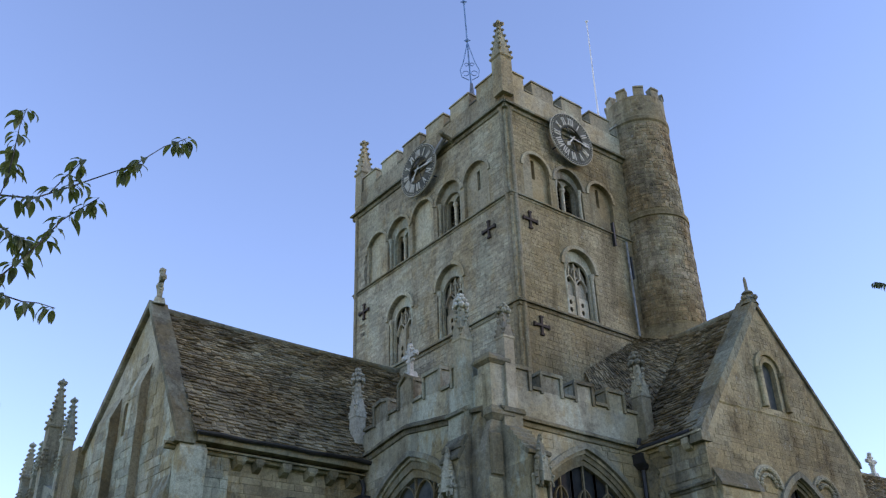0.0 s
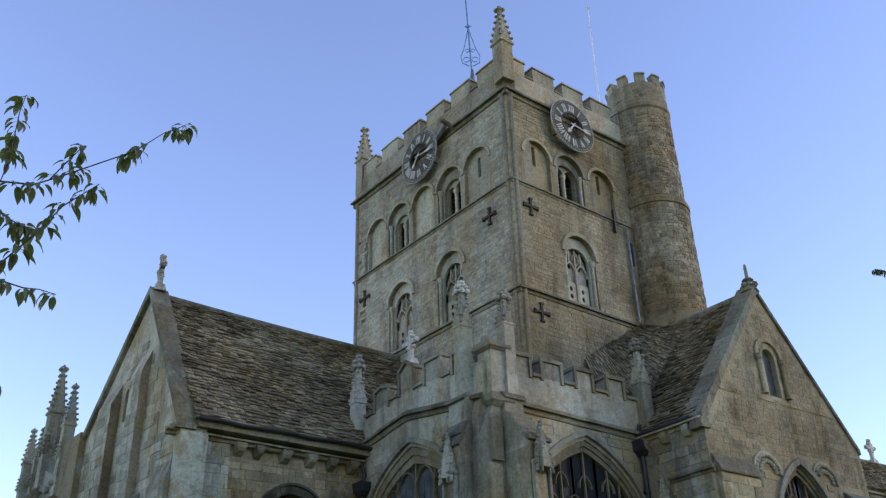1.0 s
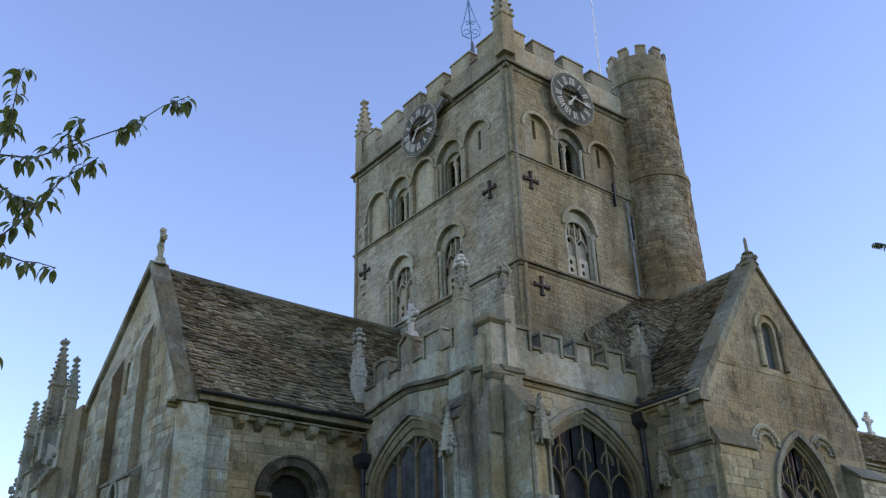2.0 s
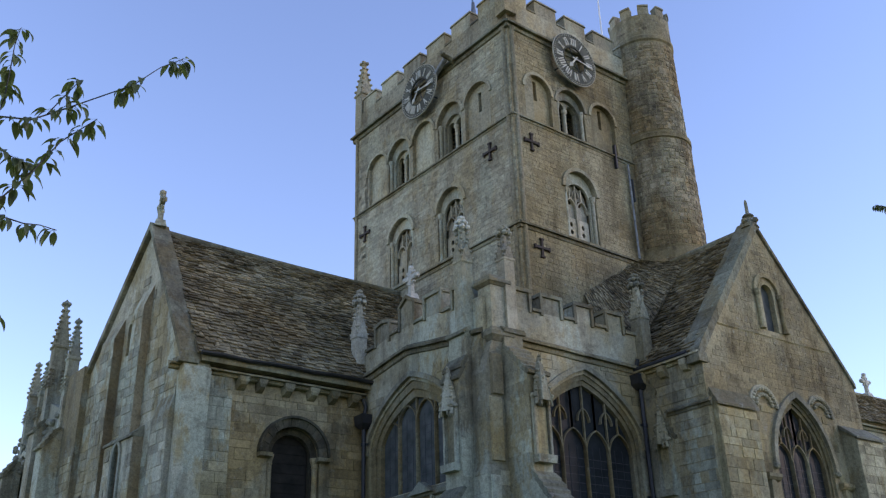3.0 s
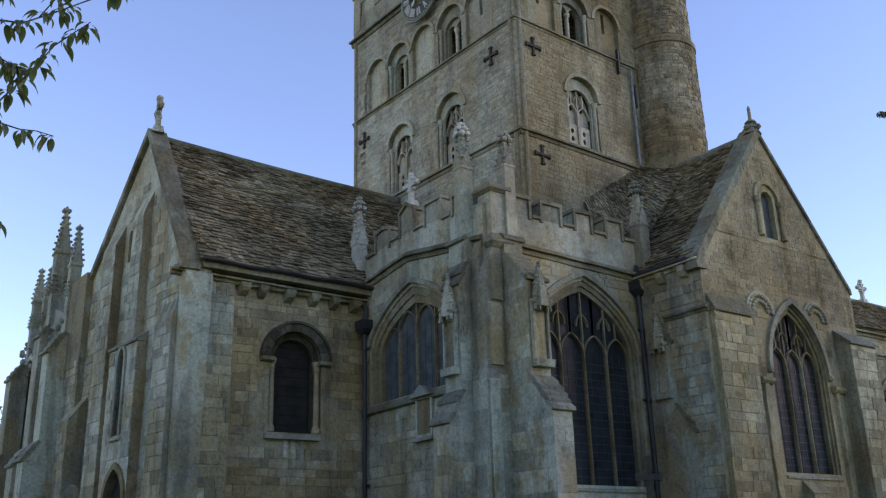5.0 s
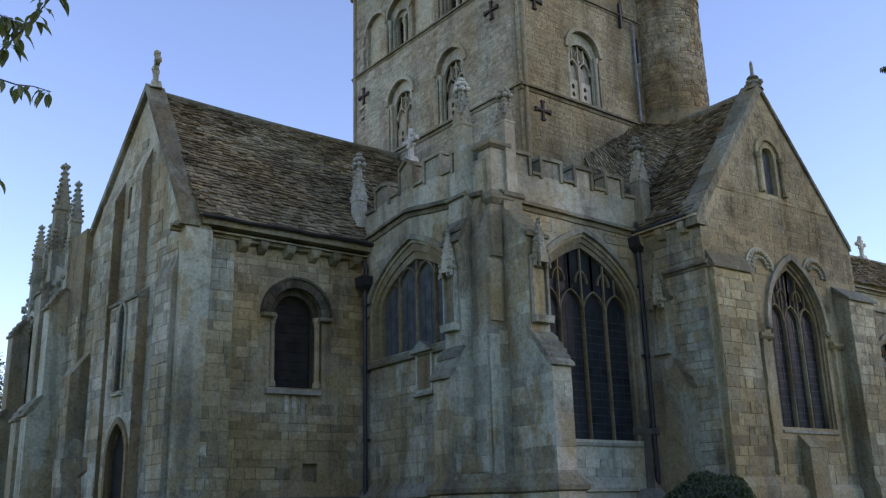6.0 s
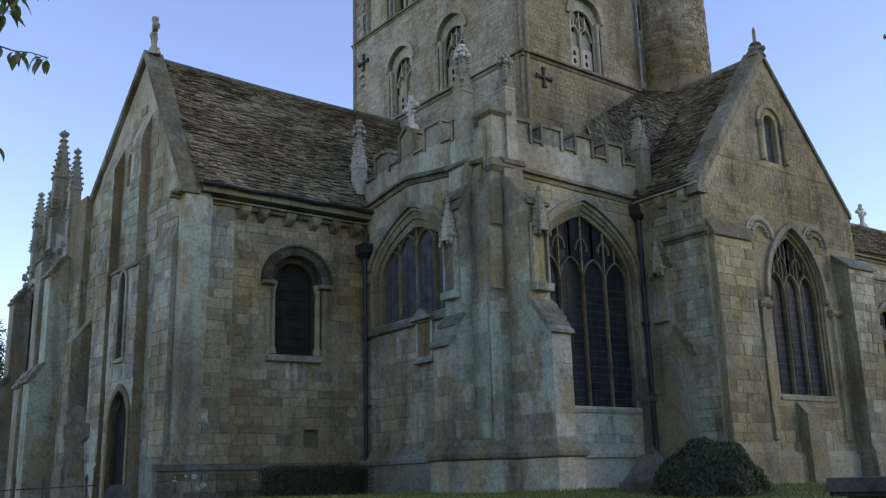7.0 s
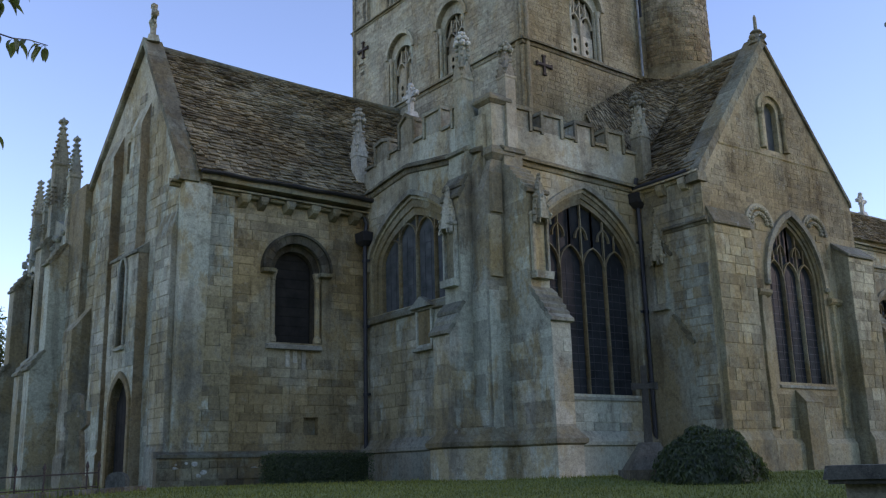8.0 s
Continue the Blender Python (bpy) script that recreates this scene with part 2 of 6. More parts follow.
def string_course(name, parent, M, x0, x1, z, out=0.12, tall=0.2, mat=None, rake=0.0):
    """A weathered moulding along a wall, drip below and slope above."""
    bm = bmesh.new()
    n = 10
    rings = []
    for i in range(n + 1):
        x = x0 + (x1 - x0) * i / n
        dz = rake * i / n + random.uniform(-0.006, 0.006)
        o = out + random.uniform(-0.008, 0.008)
        prof = ((0.02, -tall * 0.7), (-o * 0.3, -tall * 0.62), (-o * 0.42, -tall * 0.3), (-o * 0.38, -tall * 0.06), (-o, -tall * 0.16), (-o * 1.04, tall * 0.12), (0.02, tall * 0.6))
        rings.append([M @ Vector((x, y, z + dz + q)) for y, q in prof])
    quad_strip(bm, rings)
    return part(name, bm, mat or COPING, parent)


def ashlar(parent, M, outline, holes, course, length, mat, mats, limit, y=0.0, proud=0.013, gap=0.0065, name="stone"):
    """Coursed blocks a little proud of the wall, clipped to the outline and left out of the openings."""
    def inside(x, z, poly):
        hit = False
        for (ax, az), (bx, bz) in zip(poly, poly[1:] + poly[:1]):
            if (az > z) != (bz > z) and x < (bx - ax) * (z - az) / (bz - az) + ax:
                hit = not hit
        return hit

    xs, zs = [p[0] for p in outline], [p[1] for p in outline]
    z, row, count = min(zs), 0, 0
    rest = bmesh.new()
    while z < max(zs):
        h = course * random.uniform(0.68, 1.22)
        x = min(xs) - random.uniform(0, length)
        while x < max(xs):
            w = length * random.choice((0.45, 0.6, 0.8, 1.0, 1.25, 1.8)) * random.uniform(0.85, 1.15)
            x0, x1, z0, z1 = max(x, min(xs)) + gap, min(x + w, max(xs)) - gap, z + gap, min(z + h, max(zs)) - gap
            x += w
            if x1 - x0 < 0.05 or z1 - z0 < 0.05 or random.random() < 0.06:
                continue
            probe = [(x0 + (x1 - x0) * i / 4, z0 + (z1 - z0) * j / 2) for i in range(5) for j in range(3)]
            if not all(inside(*p, outline) for p in probe) or any(inside(*p, hole) for p in probe for hole in holes):
                continue
            d = proud * random.uniform(0.5, 1.5)
            e = 0.004
            lo = [M @ Vector(p) for p in ((x0, y + 0.004, z0), (x1, y + 0.004, z0), (x1, y + 0.004, z1), (x0, y + 0.004, z1))]
            j = [random.uniform(-0.004, 0.004) for _ in range(4)]
            hi = [M @ Vector(p) for p in ((x0 + e, y - d + j[0], z0 + e), (x1 - e, y - d + j[1], z0 + e), (x1 - e, y - d + j[2], z1 - e), (x0 + e, y - d + j[3], z1 - e))]
            if count < limit:
                bm = bmesh.new()
                quad_strip(bm, [lo, hi])
                part(name, bm, mat, parent)
            else:
                quad_strip(rest, [lo, hi])
            count += 1
        z += h
        row += 1
    if len(rest.verts):
        part(name + "work", rest, mats, parent, kind="stuff")
    else:
        rest.free()


FINE = {"proud": 0.006, "gap": 0.003}


def crocketed_spire(bm, at, base, height, rows=4):
    """A small square spire with knobs up its edges and a bud on top."""
    lathe(bm, at, [(base * 0.74, 0), (base * 0.7, height * 0.05), (base * 0.17, height * 0.82), (base * 0.3, height * 0.88), (base * 0.22, height * 0.94), (0.02, height)], 4, math.pi / 4)
    rows += 1
    for k in range(rows):
        f = (k + 0.7) / (rows + 0.5)
        r = base * 0.72 * (1 - f * 0.86)
        for q in range(4):
            a = math.pi / 4 + q * math.pi / 2
            lump(bm, (at[0] + (r + 0.03) * math.cos(a), at[1] + (r + 0.03) * math.sin(a), at[2] + height * 0.86 * f), 0.03 + base * 0.08, 0.8)
    for q in range(4):
        a = q * math.pi / 2 + math.pi / 4
        lump(bm, (at[0] + base * 0.24 * math.cos(a), at[1] + base * 0.24 * math.sin(a), at[2] + height * 0.9), base * 0.19)


def pinnacle(parent, at, base, shaft, height, mat, top_mat=None, label="", rows=4):
    bm = bmesh.new()
    lathe(bm, at, [(base * 0.72, 0), (base * 0.7, shaft), (base * 0.86, shaft + 0.04), (base * 0.86, shaft + 0.1), (base * 0.6, shaft + 0.16)], 4, math.pi / 4)
    p = part("pinnacle", bm, mat, parent, label)
    bm = bmesh.new()
    crocketed_spire(bm, (at[0], at[1], at[2] + shaft + 0.12), base, height, rows)
    part("spire", bm, top_mat or mat, p)
    return p


def carved_pinnacle(parent, at, base, shaft, height, mat, top_mat, label=""):
    """A plain square shaft, a belt of little gables, a crocketed stem and a bushy finial."""
    x, y, z = at
    bm = bmesh.new()
    lathe(bm, at, [(base * 0.72, 0), (base * 0.7, shaft), (base * 0.8, shaft + 0.03), (base * 0.8, shaft + 0.07)], 4, math.pi / 4)
    p = part("pinnacle", bm, mat, parent, label)
    z0 = z + shaft + 0.06
    bm = bmesh.new()
    lathe(bm, (x, y, z0), [(base * 0.68, 0), (base * 0.62, height * 0.22), (base * 0.34, height * 0.42), (base * 0.26, height * 0.7)], 4, math.pi / 4)
    for q in range(4):
        F = pose(x, y, z0, 0, 0, 90 * q)
        prism(bm, F, [(-base * 0.52, 0), (base * 0.52, 0), (base * 0.34, height * 0.16), (0, height * 0.36), (-base * 0.34, height * 0.16)], -base * 0.56, -base * 0.4)
        for u, v, r in ((-0.5, 0.06, 0.13), (0.5, 0.06, 0.13), (-0.36, 0.2, 0.12), (0.36, 0.2, 0.12), (0, 0.38, 0.16)):
            lump(bm, F @ Vector((u * base, -base * 0.54, v * height)), r * base)
        for f in (0.48, 0.6):
            lump(bm, F @ Vector((base * 0.3, base * 0.3, f * height)), base * 0.15)
    part("gablet_belt", bm, mat, p, "weathered carved gablets")
    bm = bmesh.new()
    lathe(bm, (x, y, z0 + height * 0.66), [(base * 0.2, 0), (base * 0.3, height * 0.06), (base * 0.2, height * 0.16), (base * 0.16, height * 0.24), (0.02, height * 0.34)], 8)
    for ring, (f, d, r) in enumerate(((0.72, 0.5, 0.24), (0.84, 0.38, 0.2), (0.94, 0.16, 0.17))):
        for q in range(6):
            a = math.pi * (q / 3 + ring / 6)
            lump(bm, (x + d * base * math.cos(a), y + d * base * math.sin(a), z0 + f * height), r * base)
    part("finial", bm, top_mat, p)
    return p


# ---- ground ----
BASE = 1.3


def land(x, y):
    """The lawn climbs gently from the camera to the foot of the church."""
    d = 0.58 * x + 0.81 * y
    f = max(0.0, min(1.0, (d + 1.0) / 19.5))
    return BASE * f + 0.015 * noise.noise((x * 0.5, y * 0.5, 0))


def grass_material(name, blade=False):
    m, nt, bsdf = nodes_of(name)
    n = noise_node(nt, 1.6, 6, 0.7)
    col = ramp(nt, n, [(0.3, (0.12, 0.15, 0.028)), (0.55, (0.17, 0.2, 0.04)), (0.75, (0.22, 0.235, 0.06))])
    fine = noise_node(nt, 60.0, 4, 0.7)
    col = mix(nt, "MULTIPLY", 0.8, col, ramp(nt, fine, [(0.35, (0.5, 0.5, 0.45)), (0.65, (1.2, 1.2, 1.0))]))
    if blade:
        src = nt.nodes.new("ShaderNodeNewGeometry").outputs["Random Per Island"]
        col = mix(nt, "MULTIPLY", 1.0, col, ramp(nt, src, [(0, (0.6, 0.65, 0.6)), (1, (1.5, 1.35, 1.0))]))
    nt.links.new(col, bsdf.inputs["Base Color"])
    bsdf.inputs["Roughness"].default_value = 0.85
    bump(nt, fine, bsdf, 0.8, 0.03)
    return m


def ground():
    bm = bmesh.new()
    ticks = [-900, -300, -120, -60, -40, -30] + [-24 + 1.0 * i for i in range(73)] + [60, 80, 140, 320, 900]
    vs = [[bm.verts.new((x, y, land(x, y))) for x in ticks] for y in ticks]
    for i in range(len(ticks) - 1):
        for j in range(len(ticks) - 1):
            bm.faces.new((vs[i][j], vs[i][j + 1], vs[i + 1][j + 1], vs[i + 1][j]))
    tagged(part("ground", bm, grass_material("lawn"), None), "mown green churchyard lawn rising to the church", "lawn", kind="structure")


ground()


def sky_block_walls():
    """Plain unseen walls on the sides away from the church, added to block low sky."""
    runs = (("boundary_wall_south", -34, 48, -30, -29.4, 7), ("boundary_wall_west", -34.6, -34, -30, 44, 9), ("boundary_wall_east", 48, 48.6, -30, 21, 5))
    for name, x0, x1, y0, y1, top in runs:
        bm = bmesh.new()
        box(bm, Matrix.Identity(4), x0, x1, y0, y1, -0.5, top)
        tagged(part(name, bm, WALL, None), "tall plain stone wall added out of view to block low sky", "wall", kind="structure")


sky_block_walls()

# ---- church tower ----
TW, TD, TOPS = 6.7, 8.42, 21.08
N = Vector((15.39, 17.37, 0))
TR = pose(N.x, N.y, 0, 0, 0, 2.5)
TL = pose(N.x, N.y, 0, 0, 0, -87.5)
LOW, MIDS, PAR, CREN = 12.8, 16.36, 19.64, 20.56


def church_tower():
    t = thing("church_tower", (N.x, N.y, BASE), "square weathered limestone church tower with battlements and round arches", "tower")
    # faces: arcade stage, window stage, base
    faces = {
        "left": (TL, TD, -1, [(1.55, 0.6, "blind"), (2.92, 0.62, "light"), (4.33, 0.58, "blind"), (5.7, 0.62, "light"), (7.0, 0.6, "blind")], [(3.02, 0.66), (5.62, 0.66)]),
        "right": (TR, TW, 1, [(1.12, 0.55, "blind"), (2.52, 0.6, "light"), (3.98, 0.56, "blind")], [(2.58, 0.66)]),
    }
    for M, length, sgn, bays, wins in faces.values():
        crown_z = 18.27 if sgn < 0 else 18.12
        x0, x1 = sorted((0.0, sgn * length))
        holes, rings = [], []
        for c, half, sort in bays:
            holes.append(arch(sgn * c, half, MIDS + 0.12, crown_z - half, half))
        for c, half in wins:
            holes.append(arch(sgn * c, half, LOW + 0.14, 15.2 - half, half))
        bm = bmesh.new()
        w0, w1 = (x0, x1 - 0.003) if sgn < 0 else (x0 + 0.003, x1)
        panel(bm, M, [(w0, BASE - 0.4), (w1, BASE - 0.4), (w1, PAR), (w0, PAR)], holes, 0.0, 0.9)
        # The right face takes browner, darker tones than the left.
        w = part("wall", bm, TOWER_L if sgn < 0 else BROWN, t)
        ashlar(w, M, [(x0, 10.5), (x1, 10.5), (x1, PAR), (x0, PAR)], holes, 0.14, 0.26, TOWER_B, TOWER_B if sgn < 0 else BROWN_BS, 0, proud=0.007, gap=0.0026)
        for c, half, sort in bays:
            cx = sgn * c
            bm = bmesh.new()
            if sort == "blind":
                slot = [(cx - 0.07, 17.3), (cx + 0.07, 17.3), (cx + 0.07, 18.0), (cx - 0.07, 18.0)] if c < 2 or (sgn > 0) else None
                panel(bm, M, arch(cx, half + 0.03, MIDS + 0.05, crown_z - half, half + 0.03), [slot] if slot else [], 0.13, 0.3)
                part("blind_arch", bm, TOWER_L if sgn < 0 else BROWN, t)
            else:
                i = half - (0.2 if sgn < 0 else 0.1)
                inner = arch(cx, i, MIDS + 0.12, (crown_z - 0.18) - half, i)
                panel(bm, M, arch(cx, half + 0.03, MIDS + 0.05, crown_z - half, half + 0.03), [inner], 0.14, 0.24)
                win = part("belfry_window", bm, DRESSED, t)
                bm = bmesh.new()
                lathe(bm, M @ Vector((cx, 0.3, MIDS + 0.1)), [(0.09, 0), (0.09, 0.06), (0.06, 0.1), (0.06, 0.95), (0.1, 1.02), (0.1, 1.1)], 10)
                part("shaft", bm, CREAM, win)
                bm = bmesh.new()
                sub = [arch(cx + q * i * 0.5, i * 0.42, MIDS + 0.05, 17.55, i * 0.42, 6) for q in (-1, 1)]
                panel(bm, M, arch(cx, i + 0.02, MIDS + 0.05, crown_z - 0.2 - half, i + 0.02), sub, 0.25, 0.38)
                part("window_head", bm, DRESSED, win)
                for q in range(8):
                    bm = bmesh.new()
                    z = MIDS + 0.15 + q * 0.15
                    side_prism(bm, M, [(0.46, z), (0.48, z - 0.015), (0.64, z + 0.1), (0.62, z + 0.12)], cx - i, cx + i)
                    part("louvre", bm, BOARD, win)
                for q in (-1, 1):
                    bm = bmesh.new()
                    lathe(bm, M @ Vector((cx + q * (half - 0.07), 0.08, MIDS + 0.1)), [(0.08, 0), (0.055, 0.08), (0.055, crown_z - half - MIDS - 0.3), (0.09, crown_z - half - MIDS - 0.14), (0.09, crown_z - half - MIDS - 0.06)], 10)
                    part("shaft", bm, DRESSED, win)
            bm = bmesh.new()
            arch_band(bm, M, cx, half, MIDS, crown_z - half, half, 0.1, -0.045, 0.05, feet=False)
            part("hood_mould", bm, TOWER_L, t)
        for c, half in wins:
            cx = sgn * c
            tower_window(t, M, cx, half)
        # mouldings
        string_course("string_course", t, M, x0 - 0.06, x1 + 0.06, LOW, 0.13, 0.2)
        string_course("string_course", t, M, x0 - 0.03, x1 + 0.03, MIDS, 0.09, 0.14)
        string_course("string_course", t, M, x0 - 0.1, x1 + 0.1, PAR, 0.19, 0.24)
        bm = bmesh.new()
        box(bm, M, x0 - 0.02, x1 + 0.02, -0.02, 0.42, PAR + 0.1, CREN)
        part("parapet", bm, TOWER_L, t)
        if sgn < 0:
            merlons = [(0.28, 1.27)] + [(1.66 + k * 1.355, 2.64 + k * 1.355) for k in range(4)] + [(7.1, 7.9)]
        else:
            merlons = [(0.19, 0.9)] + [(1.27 + k * 1.35, 2.22 + k * 1.35) for k in range(4)]
        for a, b in merlons:
            bm = bmesh.new()
            m0, m1 = sorted((sgn * a, sgn * b))
            top = TOPS + random.uniform(-0.03, 0.03)
            box(bm, M, m0, m1, -0.015, 0.4, CREN - 0.01, top)
            box(bm, M, m0 - 0.04, m1 + 0.04, -0.06, 0.45, top, top + 0.1, 0.04)
            part("merlon", bm, TOWER_L, t)
        for k in range(len(merlons) - 1):
            bm = bmesh.new()
            m0, m1 = sorted((sgn * (merlons[k][1] + 0.005), sgn * (merlons[k + 1][0] - 0.005)))
            box(bm, M, m0, m1, -0.05, 0.44, CREN + 0.003, CREN + 0.09, 0.03)
            part("crenel_coping", bm, COPING, t)
        # corner shafts
        for cx in ((0.16 * sgn,) if sgn > 0 else (0.16 * sgn, sgn * (length - 0.14))):
            bm = bmesh.new()
            lathe(bm, M @ Vector((cx, -0.02, 10.5)), [(0.07, 0), (0.07, PAR - 10.75), (0.12, PAR - 10.6)], 10)
            part("corner_shaft", bm, TOWER_L, t)
    # the two faces that cannot be seen, the roof
    bm = bmesh.new()
    box(bm, TR, 0.0, TW, TD - 0.9, TD, BASE - 0.4, CREN)
    box(bm, TR, TW - 0.9, TW, 0.9, TD - 0.9, BASE - 0.4, CREN)
    part("wall", bm, TOWER_L, t)
    for k in range(6):
        bm = bmesh.new()
        box(bm, TR, 0.6 + k * 1.0, 1.25 + k * 1.0, TD - 0.4, TD, CREN, TOPS)
        part("merlon", bm, TOWER_L, t)
    bm = bmesh.new()
    box(bm, TR, 0.4, TW - 0.4, 0.4, TD - 0.4, PAR - 0.1, PAR + 0.1)
    part("roof", bm, LEAD, t)
    # corner pinnacles
    for u, v, z in ((0.06, 0.06, 20.0), (0.2, TD - 0.2, 20.0), (TW - 0.2, TD - 0.2, 20.0)):
        p = TR @ Vector((u, v, z))
        pinnacle(t, p, 0.46, 1.45, 1.6, TOWER_L, rows=4)
    # lead pipe and iron straps beside the turret, water spout by the clock
    bm = bmesh.new()
    sweep(bm, [TR @ Vector((4.86, -0.1, z)) for z in (12.9, 14.4, 15.3, 16.2)], 0.035, 8)
    part("lead_pipe", bm, CHUTE, t, "pale grey lead rainwater pipe")
    for u, z0, z1 in ((4.98, 14.9, 15.7), (4.32, 15.9, 16.75)):
        bm = bmesh.new()
        box(bm, TR, u - 0.03, u + 0.03, -0.12, -0.02, z0, z1)
        part("iron_strap", bm, IRON, t)
    bm = bmesh.new()
    sweep(bm, [TL @ Vector((x, y, z)) for x, y, z in ((-3.35, -0.2, 19.5), (-2.9, -0.3, 19.62), (-2.55, -0.38, 19.68))], 0.09, 8)
    part("lead_chute", bm, CHUTE, t, "pale lead chute below the parapet")
    bm = bmesh.new()
    sweep(bm, [TL @ Vector((-2.5, y, z)) for y, z in ((0.0, 19.6), (-0.3, 19.7), (-0.55, 19.72))], 0.1, 6, 0.6)
    lump(bm, TL @ Vector((-2.5, -0.55, 19.74)), 0.11)
    part("gargoyle", bm, COPING, t, "worn stone water spout")
    # iron tie plates in the shape of a cross
    for M, x, z in ((TL, -1.04, 15.56), (TL, -7.72, 15.47), (TR, 0.65, 15.6), (TR, 0.74, 12.2)):
        bm = bmesh.new()
        box(bm, M, x - 0.035, x + 0.035, -0.07, 0.0, z - 0.28, z + 0.28)
        box(bm, M, x - 0.28, x + 0.28, -0.085, -0.005, z - 0.035, z + 0.035)
        for q in (-1, 1):
            box(bm, M, x + q * 0.27 - 0.025, x + q * 0.27 + 0.025, -0.08, -0.01, z - 0.065, z + 0.065)
            box(bm, M, x - 0.065, x + 0.065, -0.08, -0.01, z + q * 0.27 - 0.025, z + q * 0.27 + 0.025)
        part("wall_tie", bm, RUST, t, "rusted iron cross-shaped tie plate")
    return t


def tracery(parent, mat, M, cx, half, spring, rise, lights, y0, y1, w, foot):
    """Cusped heads to the lights and bars that swing on up into the arch."""
    step = 2 * half / lights

    def piece(shape):
        bm = bmesh.new()
        shape(bm)
        part("tracery_bar", bm, mat, parent)

    def reach(x):
        """Height of the arch above x."""
        lo = abs(x - cx)
        if rise < half * 0.999:
            return spring + rise * low_point(min(1.0, lo / half))
        if rise <= half * 1.001:
            return spring + math.sqrt(max(0.0, half * half - lo * lo))
        r = (half * half + rise * rise) / (2 * half)
        return spring + math.sqrt(max(0.0, r * r - (lo + r - half) ** 2))
    for k in range(lights):
        c = cx - half + step * (k + 0.5)
        rs = min(step * 0.7, max(step * 0.25, reach(cx - half + step * (k + 0.5)) - foot - w))
        piece(lambda bm: arch_band(bm, M, c, step * 0.5 - w * 0.5, foot, foot, rs, w * 0.6, y0, y1, feet=False))
    for k in range(1, lights):
        x = cx - half + step * k
        top = reach(x)
        if top - foot > 0.12:
            piece(lambda bm: box(bm, M, x - w * 0.4, x + w * 0.4, y0 + 0.01, y1 - 0.01, foot, top))
    for k in range(lights - 1):
        c = cx - half + step * (k + 1)
        z = foot + step * 0.72
        for q in (-1, 1):
            x = c + q * step * 0.5
            t = reach(x)
            if t - z > 0.25:
                piece(lambda bm: box(bm, M, x - w * 0.3, x + w * 0.3, y0 + 0.015, y1 - 0.015, z - 0.02, t))
        if reach(c) - z > step * 0.6:
            piece(lambda bm: arch_band(bm, M, c, step * 0.24, z + step * 0.2, z + step * 0.25, step * 0.4, w * 0.5, y0, y1, feet=False))


def tower_window(t, M, cx, half):
    i = half - 0.17
    bm = bmesh.new()
    inner = arch(cx, i, LOW + 0.16, 15.02 - half, i)
    panel(bm, M, arch(cx, half + 0.03, LOW + 0.05, 15.2 - half, half + 0.03), [inner], 0.12, 0.2)
    win = part("tower_window", bm, DRESSED, t, "round-arched two-light window with pale tracery")
    for q in (-1, 1):
        bm = bmesh.new()
        lathe(bm, M @ Vector((cx + q * (half - 0.075), 0.07, LOW + 0.13)), [(0.08, 0), (0.055, 0.08), (0.055, 1.4), (0.09, 1.52), (0.1, 1.62)], 10)
        part("shaft", bm, DRESSED, win)
    bm = bmesh.new()
    arch_band(bm, M, cx, half, LOW, 15.2 - half, half, 0.12, -0.07, 0.05, feet=False)
    part("hood_mould", bm, TOWER_L, win)
    bm = bmesh.new()
    box(bm, M, cx - 0.045, cx + 0.045, 0.19, 0.3, LOW + 0.1, 14.2)
    part("mullion", bm, CREAM, win)
    tracery(win, CREAM, M, cx, i, 15.02 - half, i, 2, 0.2, 0.29, 0.06, 14.0)
    # pierced stone lower panel
    bm = bmesh.new()
    holes = []
    for q in (-1, 1):
        for z in (13.25, 13.5):
            holes.append([(cx + q * i * 0.5 + 0.07 * math.cos(a), z + 0.09 * math.sin(a)) for a in (k * math.pi / 3 for k in range(6))])
    panel(bm, M, [(cx - i, LOW + 0.1), (cx + i, LOW + 0.1), (cx + i, 13.72), (cx - i, 13.72)], holes, 0.24, 0.28)
    part("stone_grille", bm, CREAM, win)
    eyes = []
    for q in (-1, 1):
        for z, r in ((14.62, 0.07), (14.3, 0.09)):
            eyes.append([(cx + q * i * 0.42 + r * math.cos(a), z + r * 1.3 * math.sin(a)) for a in (k * math.pi / 3 for k in range(6))])
    bm = bmesh.new()
    panel(bm, M, arch(cx, i + 0.02, 13.7, 15.02 - half, i + 0.02), eyes, 0.3, 0.33)
    part("sound_board", bm, CREAM, win)


tower = church_tower()


